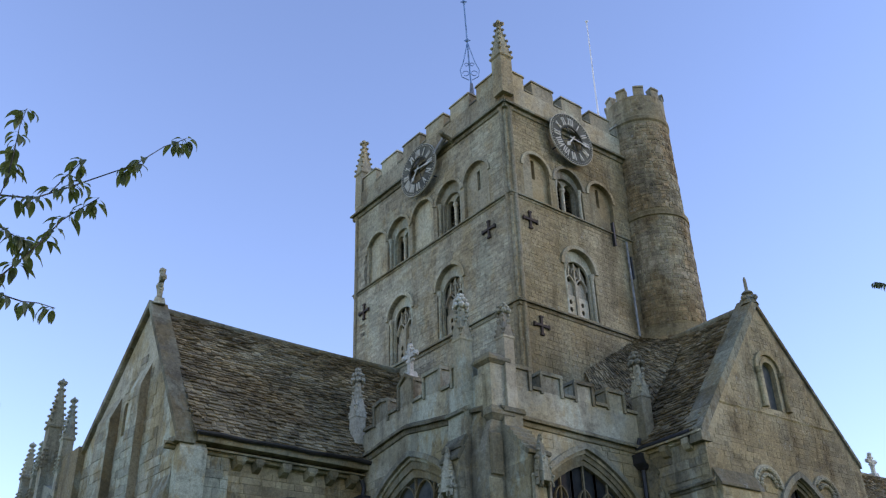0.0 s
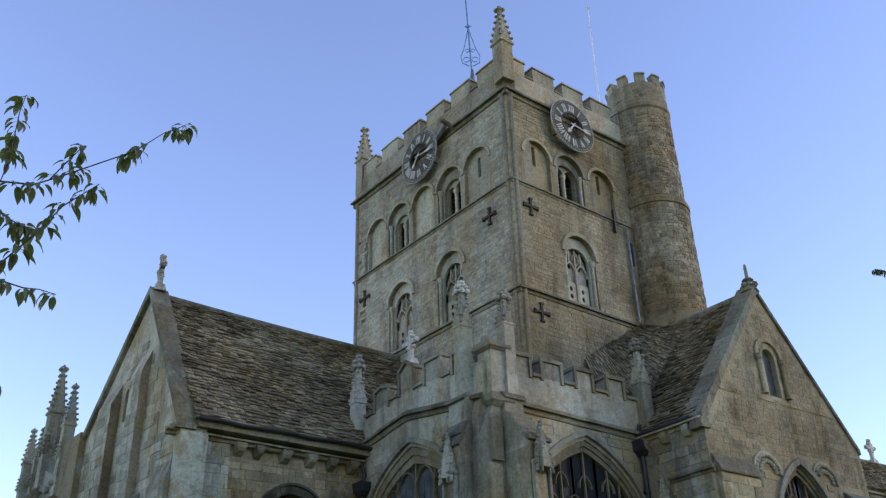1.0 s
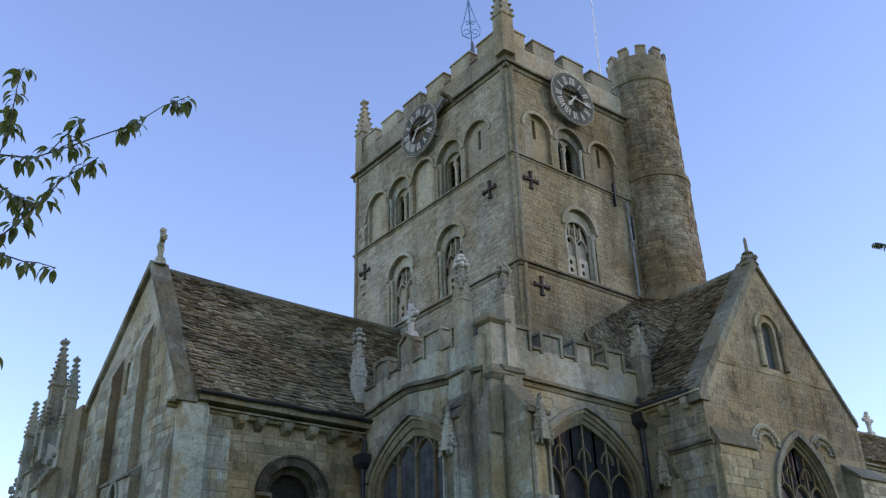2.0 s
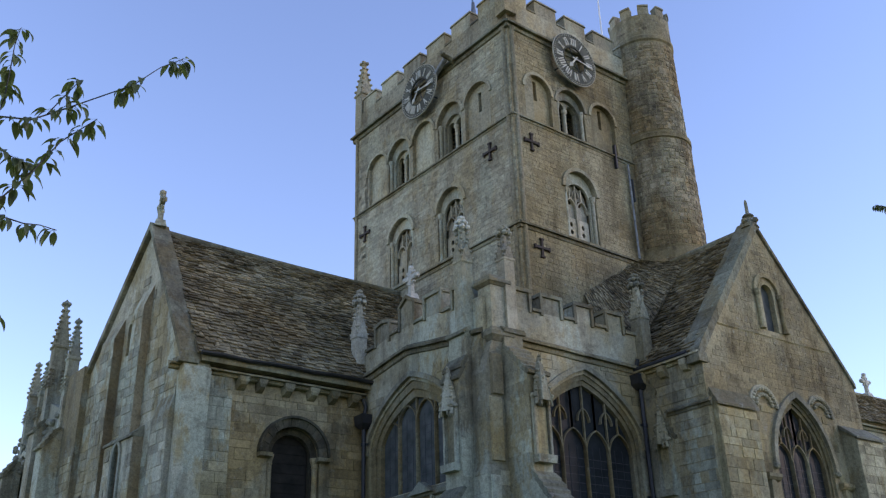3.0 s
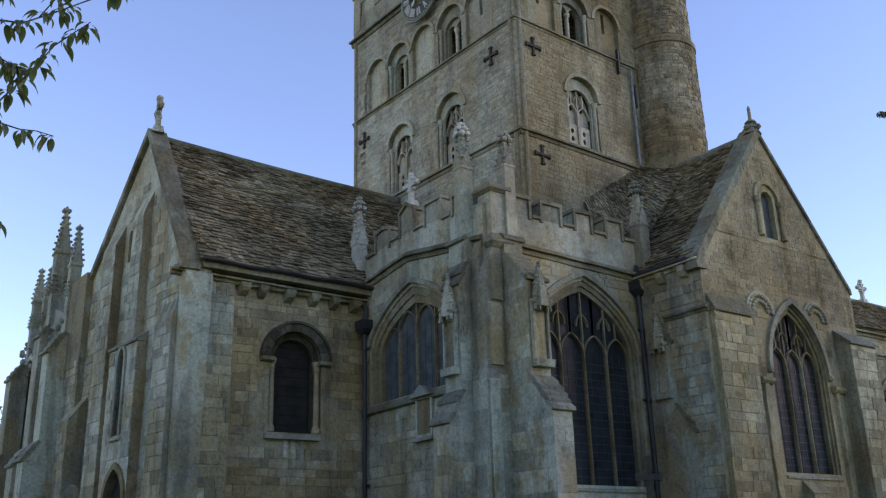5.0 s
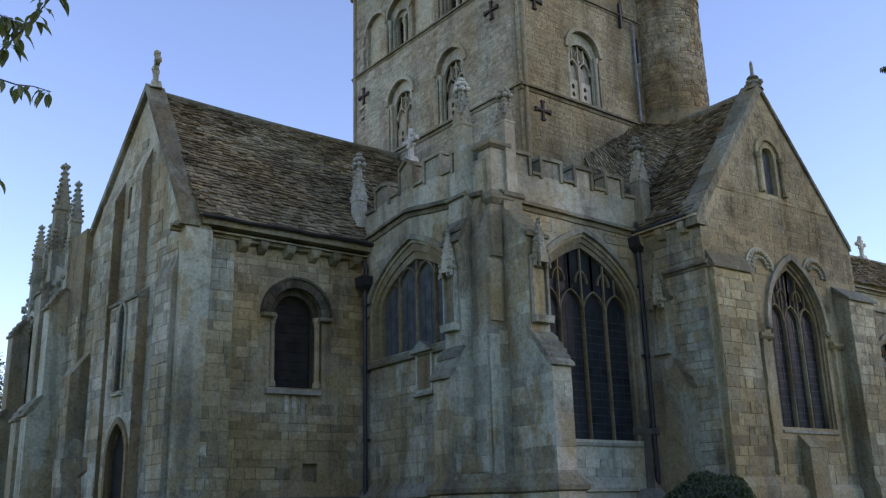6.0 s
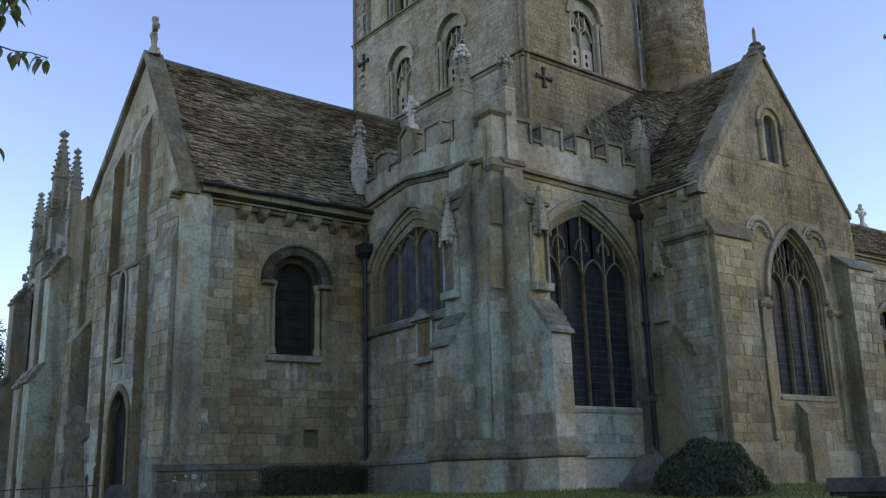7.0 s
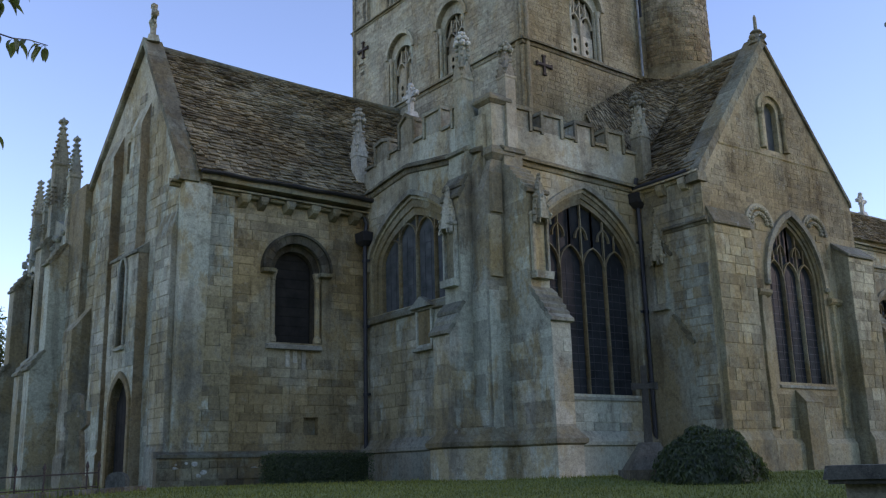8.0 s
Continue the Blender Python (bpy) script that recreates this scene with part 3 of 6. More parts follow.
def stair_turret():
    c = TR @ Vector((6.39, -0.12, 0))
    t = thing("stair_turret", (c.x, c.y, BASE), "round rubble-stone stair turret with small battlements beside the tower", "turret")
    bm = bmesh.new()
    prof = [(1.3, BASE - 0.4), (1.25, 12.9), (1.15, 13.2), (1.12, 17.1), (1.17, 17.12), (1.17, 17.28), (1.06, 17.36), (1.02, 21.0), (1.08, 21.06), (1.08, 21.2), (1.03, 21.26), (1.03, 22.1), (0.8, 22.1), (0.8, 21.5)]
    lathe(bm, c, [(r, z) for r, z in prof], 40)
    part("wall", bm, BROWN, t)
    # rubble courses
    rest = bmesh.new()
    z = 11.0
    while z < 22.0:
        h = random.uniform(0.09, 0.17)
        r = 1.25 + (1.13 - 1.25) * max(0, min(1, (z - 12.9) / 0.4)) if z < 17.0 else 1.04
        if z > 13.2 and z < 17.0:
            r = 1.15 - 0.03 * (z - 13.2) / 3.9
        elif z >= 17.3:
            r = 1.06 - 0.04 * (z - 17.36) / 3.7
        a = random.uniform(0, 1)
        while a < 2 * math.pi + 0.2:
            w = random.uniform(0.12, 0.32) / r
            a0, a1 = a + 0.004, a + w - 0.004
            d = random.uniform(0.002, 0.022)
            if math.pi * 0.75 < (a % (2 * math.pi)) < math.pi * 2.0 and not (16.98 < z < 17.32 or 20.9 < z < 21.24 or 12.8 < z < 13.2):
                u0, u1 = z + random.uniform(-0.025, 0.015), z + h + random.uniform(-0.015, 0.025)
                v0, v1 = u0 + random.uniform(-0.01, 0.01), u1 + random.uniform(-0.01, 0.01)
                lo = [Vector((c.x + (r - 0.03) * math.cos(q), c.y + (r - 0.03) * math.sin(q), zz)) for q, zz in ((a0, u0), (a1, v0), (a1, v1), (a0, u1))]
                hi = [Vector((c.x + (r + d) * math.cos(q), c.y + (r + d) * math.sin(q), zz)) for q, zz in ((a0 + 0.02, u0 + 0.02), (a1 - 0.02, v0 + 0.02), (a1 - 0.02, v1 - 0.02), (a0 + 0.02, u1 - 0.02))]
                quad_strip(rest, [lo, hi])
            a += w
        z += h
    part("rubble", rest, RUBBLE, t, kind="stuff")
    for k in range(10):
        bm = bmesh.new()
        a0 = 2 * math.pi * k / 10 + 0.1
        for r0, r1, z0, z1 in ((0.79, 1.035, 22.09, 22.42), (0.76, 1.07, 22.42, 22.49)):
            ring = []
            for q in range(5):
                a = a0 + q * 0.36 / 4
                ring.append([Vector((c.x + r * math.cos(a), c.y + r * math.sin(a), z)) for r, z in ((r0, z0), (r1, z0), (r1, z1), (r0, z1))])
            quad_strip(bm, ring)
        part("merlon", bm, TOWER_L, t)
    return t


stair_turret()

# ---- transept with the slated roof ----
G = Vector((7.42, 21.02, 0))
TE = pose(G.x, G.y, 0, 0, 0, -2)
TG = pose(G.x, G.y, 0, 0, 0, -85)


def slate_roof(parent, e0, e1, r0, r1, limit, course=0.112, width=0.2, sag=0.05):
    """Stone slates between the eaves e0-e1 and the ridge r0-r1, in courses that grow smaller upwards, over a solid deck."""
    length, slope = (e1 - e0).length, (r0 - e0).length
    out = (e1 - e0).cross(r0 - e0).normalized()
    if out.z < 0:
        out = -out
    def at(a, b, o):
        f, g = a / length, b / slope
        dip = sag * math.sin(math.pi * max(0, min(1, f))) * math.sin(math.pi * max(0, min(1, g)))
        return (e0 * (1 - f) + e1 * f) * (1 - g) + (r0 * (1 - f) + r1 * f) * g + out * (o - dip)
    bm = bmesh.new()
    n = 12
    for lo, hi in ((-0.16, -0.02),):
        top = [[bm.verts.new(at(length * i / n, slope * j / n, hi)) for i in range(n + 1)] for j in range(n + 1)]
        for j in range(n):
            for i in range(n):
                bm.faces.new((top[j][i], top[j][i + 1], top[j + 1][i + 1], top[j + 1][i]))
    geo = bmesh.ops.extrude_face_region(bm, geom=bm.faces[:])
    for v in geo["geom"]:
        if isinstance(v, bmesh.types.BMVert):
            v.co -= out * 0.12
    roof = part("roof", bm, SLATES, parent, "mossy brown stone-slated roof")
    rest = bmesh.new()
    b, count = -0.06, 0
    while b < slope - 0.08:
        h = course * (1.25 - 0.5 * b / slope)
        a = -random.uniform(0, width)
        while a < length:
            w = width * random.uniform(0.55, 1.4)
            a0, a1 = max(0, a + 0.006), min(length, a + w - 0.006)
            a += w
            if a1 - a0 < 0.05:
                continue
            lift = random.uniform(0.035, 0.09)
            tail = random.uniform(-0.04, 0.03)
            end = min(slope, b + h * 1.6)
            pts = ((a0, b + tail, lift), (a1, b + tail + random.uniform(-0.012, 0.012), lift + random.uniform(-0.008, 0.008)), (a1, end, 0.006), (a0, end, 0.006))
            low = [at(x, y, o - 0.034) for x, y, o in pts]
            top = [at(x, y, o) for x, y, o in pts]
            if count < limit:
                one = bmesh.new()
                quad_strip(one, [low, top])
                part("slate", one, SLATE, roof)
            else:
                quad_strip(rest, [low, top])
            count += 1
        b += h
    part("slating", rest, SLATES, roof, kind="stuff")
    return roof


def transept():
    t = thing("transept", (G.x + 3, G.y + 2, BASE), "stone transept with steep slated roof and gable cross", "church wing")
    wall_len = 5.15
    win = arch(3.16, 0.72, 4.72, 6.58, 0.72)
    outer = arch(3.12, 0.93, 4.6, 6.55, 0.93)
    niche = [(3.38, 2.45), (3.78, 2.45), (3.78, 2.88), (3.38, 2.88)]
    bm = bmesh.new()
    panel(bm, TE, [(0.0, BASE - 0.4), (wall_len, BASE - 0.4), (wall_len, 8.4), (0.0, 8.5)], [win, niche], 0.12, 0.8)
    w = part("wall", bm, TAN, t)
    ashlar(w, TE, [(1.42, 2.0), (wall_len, 2.0), (wall_len, 8.1), (1.42, 8.1)], [outer, [(2.3, 4.4), (3.95, 4.4), (3.95, 4.75), (2.3, 4.75)], niche], 0.24, 0.42, TAN_B, TAN_BS, 300, y=0.12)
    # clasping corner pier, a little proud
    bm = bmesh.new()
    box(bm, TE, -0.001, 1.4, 0.0, 0.5, BASE - 0.4, 8.42)
    pier = part("corner_pier", bm, WALL, t)
    ashlar(pier, TE, [(0.0, 2.0), (1.4, 2.0), (1.4, 8.4), (0.0, 8.4)], [], 0.3, 0.5, BLOCK, BLOCKS, 150)
    bm = bmesh.new()
    panel(bm, TE, [(2.5, 4.6), (3.82, 4.6), (3.82, 7.35), (2.5, 7.35)], [], 0.56, 0.62)
    shut = part("blocked_window", bm, BOARD, t, "dark boarded round-arched window")
    for k in range(10):
        bm = bmesh.new()
        z = 4.72 + k * 0.245
        box(bm, TE, 2.64, 3.68, 0.535, 0.56, z, z + 0.235)
        part("board", bm, BOARD, shut)
    bm = bmesh.new()
    panel(bm, TE, arch(3.16, 0.735, 4.7, 6.58, 0.735), [arch(3.16, 0.54, 4.72, 6.58, 0.54)], 0.3, 0.5)
    part("inner_order", bm, SOOTY, t)
    for q in (-1, 1):
        bm = bmesh.new()
        at = TE @ Vector((3.16 + q * 0.62, 0.22, 4.74))
        lathe(bm, at, [(0.11, 0), (0.11, 0.1), (0.075, 0.18), (0.07, 1.55), (0.09, 1.58), (0.08, 1.64), (0.12, 1.76), (0.125, 1.82)], 10)
        part("shaft", bm, TAN, t)
        bm = bmesh.new()
        x = 3.13 + q * 0.79
        side_prism(bm, TE, [(-0.06, 6.46), (-0.08, 6.55), (0.14, 6.56), (0.14, 6.43)], x - 0.17, x + 0.17)
        part("impost", bm, TRACERY, t)
    n = 11
    for k in range(n):
        bm = bmesh.new()
        rings = []
        for i in range(4):
            a = math.pi * (k + 0.02 + 0.96 * i / 3) / n
            rings.append([TE @ Vector((3.12 - r * math.cos(a), y, 6.57 + r * math.sin(a))) for r, y in ((0.7, 0.02), (0.9, -0.02), (0.9, 0.14), (0.7, 0.14))])
        quad_strip(bm, rings)
        part("voussoir", bm, SOOTY, t)
    bm = bmesh.new()
    arch_band(bm, TE, 3.12, 0.9, 6.56, 6.57, 0.9, 0.06, -0.09, 0.14, feet=False)
    part("hood_mould", bm, SOOTY, t, "soot-darkened round hood moulding")
    bm = bmesh.new()
    side_prism(bm, TE, [(-0.05, 4.54), (-0.05, 4.64), (0.5, 4.76), (0.5, 4.54)], 2.33, 3.8)
    part("window_sill", bm, CREAM, t)
    for x, z0 in ((2.86, 4.12), (3.06, 4.22), (3.3, 4.05)):
        bm = bmesh.new()
        box(bm, TE, x, x + 0.12, 0.095, 0.13, z0, 4.53, 0.004)
        part("pale_stone", bm, CREAM, t)
    bm = bmesh.new()
    box(bm, TE, 3.3, 3.86, 0.3, 0.34, 2.4, 2.92)
    part("niche_back", bm, WALL, t)
    bm = bmesh.new()
    side_prism(bm, TE, [(-0.14, BASE - 0.4), (-0.14, 1.925), (0.1, 1.925), (0.1, BASE - 0.4)], -0.3, wall_len)
    pl = part("plinth", bm, MULLION, t)
    ashlar(pl, TE, [(-0.3, 1.2), (wall_len, 1.2), (wall_len, 1.9), (-0.3, 1.9)], [], 0.22, 0.36, MULLION, MULLION, 60, y=-0.14, proud=0.03, gap=0.008)
    bm = bmesh.new()
    side_prism(bm, TE, [(-0.2, 1.93), (-0.2, 2.0), (0.0, 2.08), (0.1, 2.08), (0.1, 1.93)], -0.32, wall_len)
    part("plinth_cap", bm, COPING, pl)
    for x, z, w, h in ((0.35, 1.62, 0.3, 0.2), (0.62, 1.5, 0.22, 0.14), (0.1, 1.7, 0.16, 0.1), (1.95, 1.6, 0.14, 0.16), (2.45, 1.58, 0.16, 0.16)):
        bm = bmesh.new()
        for k in range(4):
            F = TE @ Matrix.Translation((x + random.uniform(0, w), -0.15, z + random.uniform(0, h))) @ Matrix.Diagonal((1, 0.3, 0.7, 1))
            bmesh.ops.create_icosphere(bm, subdivisions=2, radius=w * random.uniform(0.2, 0.4), matrix=F)
        part("pale_stone", bm, PALE, pl)
    # eaves: corbels, cornice, gutter
    for x in (1.5, 2.02, 2.72, 3.42, 4.03, 4.62):
        bm = bmesh.new()
        z = 8.06 - 0.02 * x
        w = random.uniform(0.2, 0.26)
        quad_strip(bm, [[TE @ Vector((u, y, zz)) for u, zz in ((x + g, z + a), (x + w - g, z + a), (x + w, z + 0.2), (x + w, z + 0.3), (x, z + 0.3), (x, z + 0.2))] for y, g, a in ((0.13, 0.02, 0.0), (0.0, 0.03, 0.03), (-0.16, 0.05, 0.1), (-0.2, 0.06, 0.17))])
        part("corbel", bm, TRACERY, t, "worn carved eaves corbel")
    string_course("cornice", t, TE, -0.25, wall_len, 8.42, 0.2, 0.16, TRACERY, rake=-0.12)
    bm = bmesh.new()
    rings = []
    for i in range(9):
        x = 0.4 + (wall_len - 0.4) * i / 8
        z = 8.72 - 0.1 * i / 8
        rings.append([TE @ Vector((x, -0.41 + 0.08 * math.cos(a), z + 0.02 * math.sin(i * 2.2) + 0.08 * math.sin(a))) for a in (math.pi + math.pi * k / 6 for k in range(7))] + [TE @ Vector((x, -0.35, z + 0.02 * math.sin(i * 2.2))), TE @ Vector((x, -0.47, z + 0.02 * math.sin(i * 2.2)))])
    quad_strip(bm, rings)
    part("gutter", bm, IRON, t)
    bm = bmesh.new()
    quad_strip(bm, [[TE @ Vector((x, y, z + dz)) for y, z in ((-0.34, 8.52), (-0.34, 8.72), (0.1, 8.72), (0.1, 8.52))] for x, dz in ((0.45, 0.0), (wall_len, -0.12))])
    part("fascia", bm, TRACERY, t)
    # gable wall
    gx = [0.0, -6.0, -6.0, -2.42, 0.35]
    gz = [BASE - 0.4, BASE - 0.4, 9.45, 12.85, 8.3]
    slit = arch(-3.25, 0.12, 9.5, 10.3, 0.12, 4)
    door = arch(-2.28, 0.56, 1.0, 3.15, 0.78)
    lancet = arch(-2.47, 0.19, 4.75, 6.6, 0.36)
    bm = bmesh.new()
    panel(bm, TG, list(zip(gx[::-1], gz[::-1])), [slit], 0.0, 0.7)
    gw = part("gable_wall", bm, WALL, t)
    ashlar(gw, TG, [(0.0, 2.0), (0.0, 8.2), (-2.4, 12.2), (-5.9, 9.2), (-5.9, 2.0)], [slit], 0.3, 0.5, BLOCK, BLOCKS, 60)
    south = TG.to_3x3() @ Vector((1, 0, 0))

    def shade_south(ob):
        """Sides that face south get a browner tone that also paints in their shade."""
        ob.data.materials.append(SHADED_BROWN)
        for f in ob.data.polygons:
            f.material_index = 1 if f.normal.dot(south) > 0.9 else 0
    for x0, x1, top, out, foot in ((-2.55, -1.9, 11.2, 0.24, 7.0), (-4.5, -3.62, 10.75, 0.26, BASE - 0.4), (-6.0, -5.3, 6.2, 0.5, BASE - 0.4), (-0.9, 0.0, 7.9, 0.14, BASE - 0.4)):
        bm = bmesh.new()
        low = [(-out - 0.06, foot), (-out - 0.05, 2.1), (-out, 2.2)] if foot < 2 else [(-out, foot)]
        side_prism(bm, TG, [*low, (-out, top - 0.7), (0.02, top), (0.02, foot)], x0, x1)
        b = part("buttress", bm, WALL, t)
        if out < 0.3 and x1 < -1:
            shade_south(b)
        z0 = max(2.25, foot)
        ashlar(b, TG, [(x0, z0), (x1, z0), (x1, top - 0.8), (x0, top - 0.8)], [], 0.3, 0.5, BLOCK, BLOCKS, 20, y=-out)
    # thicker stage that holds the door and the lancet
    bm = bmesh.new()
    panel(bm, TG, [(-3.3, BASE - 0.4), (-1.58, BASE - 0.4), (-1.58, 7.0), (-3.3, 7.0)], [door, lancet], -0.27, 0.02)
    stage = part("door_stage", bm, WALL, t)
    shade_south(stage)
    ashlar(stage, TG, [(-3.3, 1.6), (-1.58, 1.6), (-1.58, 6.95), (-3.3, 6.95)], [arch(-2.28, 0.7, 1.0, 3.15, 1.0), arch(-2.47, 0.32, 4.6, 6.6, 0.52)], 0.3, 0.45, BLOCK, BLOCKS, 20, y=-0.27)
    bm = bmesh.new()
    side_prism(bm, TG, [(-0.33, 6.98), (-0.33, 7.04), (0.0, 7.3), (0.0, 6.98)], -3.32, -1.56)
    part("weathering", bm, COPING, stage)
    bm = bmesh.new()
    panel(bm, TG, arch(-2.28, 0.6, 1.0, 3.15, 0.82), [], -0.1, -0.06)
    d = part("door", bm, BOARD, t, "dark oak plank door in pointed arch")
    for k in range(6):
        bm = bmesh.new()
        box(bm, TG, -2.83 + k * 0.186, -2.655 + k * 0.186, -0.125, -0.1, 1.3, 3.4)
        part("plank", bm, BOARD, d)
    bm = bmesh.new()
    arch_band(bm, TG, -2.28, 0.56, 1.0, 3.15, 0.78, 0.13, -0.33, -0.1)
    part("door_surround", bm, OCHRE, t, "ochre stone door surround")
    bm = bmesh.new()
    arch_band(bm, TG, -2.47, 0.19, 4.75, 6.6, 0.36, 0.1, -0.32, -0.2)
    part("lancet_surround", bm, DRESSED, t)
    bm = bmesh.new()
    side_prism(bm, TG, [(-0.36, 4.62), (-0.36, 4.68), (-0.1, 4.78), (-0.1, 4.62)], -2.75, -2.19)
    part("window_sill", bm, DRESSED, t)
    bm = bmesh.new()
    panel(bm, TG, arch(-2.47, 0.21, 4.75, 6.6, 0.38), [], -0.08, -0.06)
    part("pane", bm, GLASS, t)
    # coping up the gable and its cross
    for (xa, za), (xb, zb) in (((0.3, 8.5), (-2.42, 12.95)), ((-6.15, 9.3), (-2.42, 12.95))):
        n = 7
        for k in range(n):
            f0, f1 = k / n + 0.002, (k + 1) / n - 0.002
            p0 = (xa + (xb - xa) * f0, za + (zb - za) * f0)
            p1 = (xa + (xb - xa) * f1, za + (zb - za) * f1)
            bm = bmesh.new()
            prism(bm, TG, [p0, p1, (p1[0], p1[1] + 0.22), (p0[0], p0[1] + 0.22)], -0.12, 0.42)
            part("coping_stone", bm, COPING, t)
    bm = bmesh.new()
    side_prism(bm, TE, [(-0.36, 8.42), (-0.36, 8.52), (0.1, 8.6), (0.1, 8.4)], -0.12, 0.38)
    part("kneeler", bm, COPING, t)
    top = TG @ Vector((-2.42, 0.15, 13.1))
    stone_cross(t, top, 1.05, -101, DRESSED)
    # roof
    e0 = TE @ Vector((0.35, -0.3, 8.74))
    e1 = TE @ Vector((7.75, -0.3, 8.58))
    r0 = TG @ Vector((-2.42, 0.4, 12.92))
    r1 = Vector((15.35, 23.15, 12.58))
    slate_roof(t, e0, e1, r0, r1, 300)
    # far slope
    bm = bmesh.new()
    f0 = TG @ Vector((-6.0, 0.3, 9.4))
    f1 = f0 + (r1 - r0)
    quad_strip(bm, [[r0, r1, f1, f0], [p - Vector((0, 0, 0.15)) for p in (r0, r1, f1, f0)]])
    part("roof_back", bm, SLATES, t)
    bm = bmesh.new()
    sweep(bm, [r0 + (r1 - r0) * (k / 12) + Vector((0, 0, 0.02 - 0.05 * math.sin(math.pi * k / 12))) for k in range(13)], 0.11, 8)
    part("ridge_tiles", bm, COPING, t)


def stone_cross(parent, at, size, turn, mat=PALE):
    M = pose(*at, 0, 0, turn)
    bm = bmesh.new()
    s = size
    box(bm, M, -0.2 * s, 0.2 * s, -0.16 * s, 0.16 * s, -0.05 * s, 0.14 * s, 0.04 * s)
    box(bm, M, -0.075 * s, 0.075 * s, -0.07 * s, 0.07 * s, 0.12 * s, 1.0 * s, 0.01)
    box(bm, M, -0.3 * s, 0.3 * s, -0.06 * s, 0.06 * s, 0.6 * s, 0.76 * s, 0.01)
    for x, z in ((-0.3, 0.68), (0.3, 0.68), (0, 1.0), (0, 0.45)):
        lump(bm, M @ Vector((x * s, 0, z * s)), 0.11 * s)
    for q in (-1, 1):
        lump(bm, M @ Vector((q * 0.15 * s, 0, 0.85 * s)), 0.07 * s)
        lump(bm, M @ Vector((q * 0.15 * s, 0, 0.52 * s)), 0.07 * s)
    part("gable_cross", bm, mat, parent, "small carved stone cross")


transept()

# ---- corner chapel with battlements ----
C = Vector((12.5, 15.61, 0))
CL = pose(C.x, C.y, 0, 0, 0, -90)
CR = pose(C.x, C.y, 0, 0, 0, 0)


def gothic_window(parent, M, cx, half, sill, spring, rise, lights, label, y0=0.0, foot=None, splay=0.16, hood=0.02, glass=GLASS):
    """A traceried window: moulded splay, mullions, tracery, leaded lights and a hood on stops."""
    i = half - splay
    bm = bmesh.new()
    for k, (w, ya, yb) in enumerate(((splay * 0.5, y0 + 0.05, y0 + 0.16), (splay, y0 + 0.1, y0 + 0.3))):
        inner = arch(cx, half - w, sill, spring, rise - w * 1.2)
        panel(bm, M, arch(cx, half + 0.02, sill - 0.02, spring, rise + 0.02), [inner], ya, yb)
    win = part("window", bm, TRACERY, parent, label)
    r = rise - splay * 1.2
    foot = foot or spring
    bm = bmesh.new()
    arch_band(bm, M, cx, half + hood, sill, spring, rise + hood * 1.15, 0.13, y0 - 0.09, y0 + 0.05, feet=False)
    if hood > 0.1:
        arch_band(bm, M, cx, half + 0.015, sill, spring, rise + 0.02, 0.055, y0 - 0.03, y0 + 0.05, feet=False)
        arch_band(bm, M, cx, half + 0.09, sill, spring, rise + 0.1, 0.035, y0 - 0.05, y0 + 0.05, feet=False)
    for q in (-1, 1):
        lump(bm, M @ Vector((cx + q * (half + hood + 0.08), y0 - 0.05, spring - 0.03)), 0.1)
    part("hood_mould", bm, DRESSED, win)
    step = 2 * i / lights
    for k in range(1, lights):
        bm = bmesh.new()
        x = cx - i + step * k
        side = [(y0 + 0.16, -0.03), (y0 + 0.11, -0.012), (y0 + 0.11, 0.012), (y0 + 0.16, 0.03), (y0 + 0.25, 0.03), (y0 + 0.25, -0.03)]
        quad_strip(bm, [[M @ Vector((x + dx, y, z)) for y, dx in side] for z in (sill, foot + 0.06)])
        part("mullion", bm, MULLION, win)
    tracery(win, MULLION, M, cx, i, spring, r, lights, y0 + 0.12, y0 + 0.2, 0.045, foot)
    for k in range(lights):
        bm = bmesh.new()
        box(bm, M, cx - i + step * k + 0.02, cx - i + step * (k + 1) - 0.02, y0 + 0.21, y0 + 0.216, sill, foot + step * 0.3)
        part("pane", bm, glass, win)
        bm = bmesh.new()
        z = sill + 0.2
        while z < foot:
            box(bm, M, cx - i + step * k + 0.03, cx - i + step * (k + 1) - 0.03, y0 + 0.202, y0 + 0.212, z - 0.006, z + 0.006)
            z += 0.19
        for q in (1, 2):
            x = cx - i + step * (k + q / 3)
            box(bm, M, x - 0.004, x + 0.004, y0 + 0.2, y0 + 0.211, sill, foot + step * 0.2)
        part("leading", bm, CAME, win, kind="stuff")
    bm = bmesh.new()
    panel(bm, M, arch(cx, i + 0.03, foot + step * 0.3, max(spring, foot + step * 0.3 + 0.01), r + 0.03), [], y0 + 0.218, y0 + 0.224)
    part("pane", bm, glass, win)
    bm = bmesh.new()
    side_prism(bm, M, [(y0 - 0.05, sill - 0.14), (y0 - 0.05, sill - 0.08), (y0 + 0.42, sill + 0.06), (y0 + 0.42, sill - 0.14)], cx - half, cx + half)
    part("window_sill", bm, DRESSED, win)
    return win


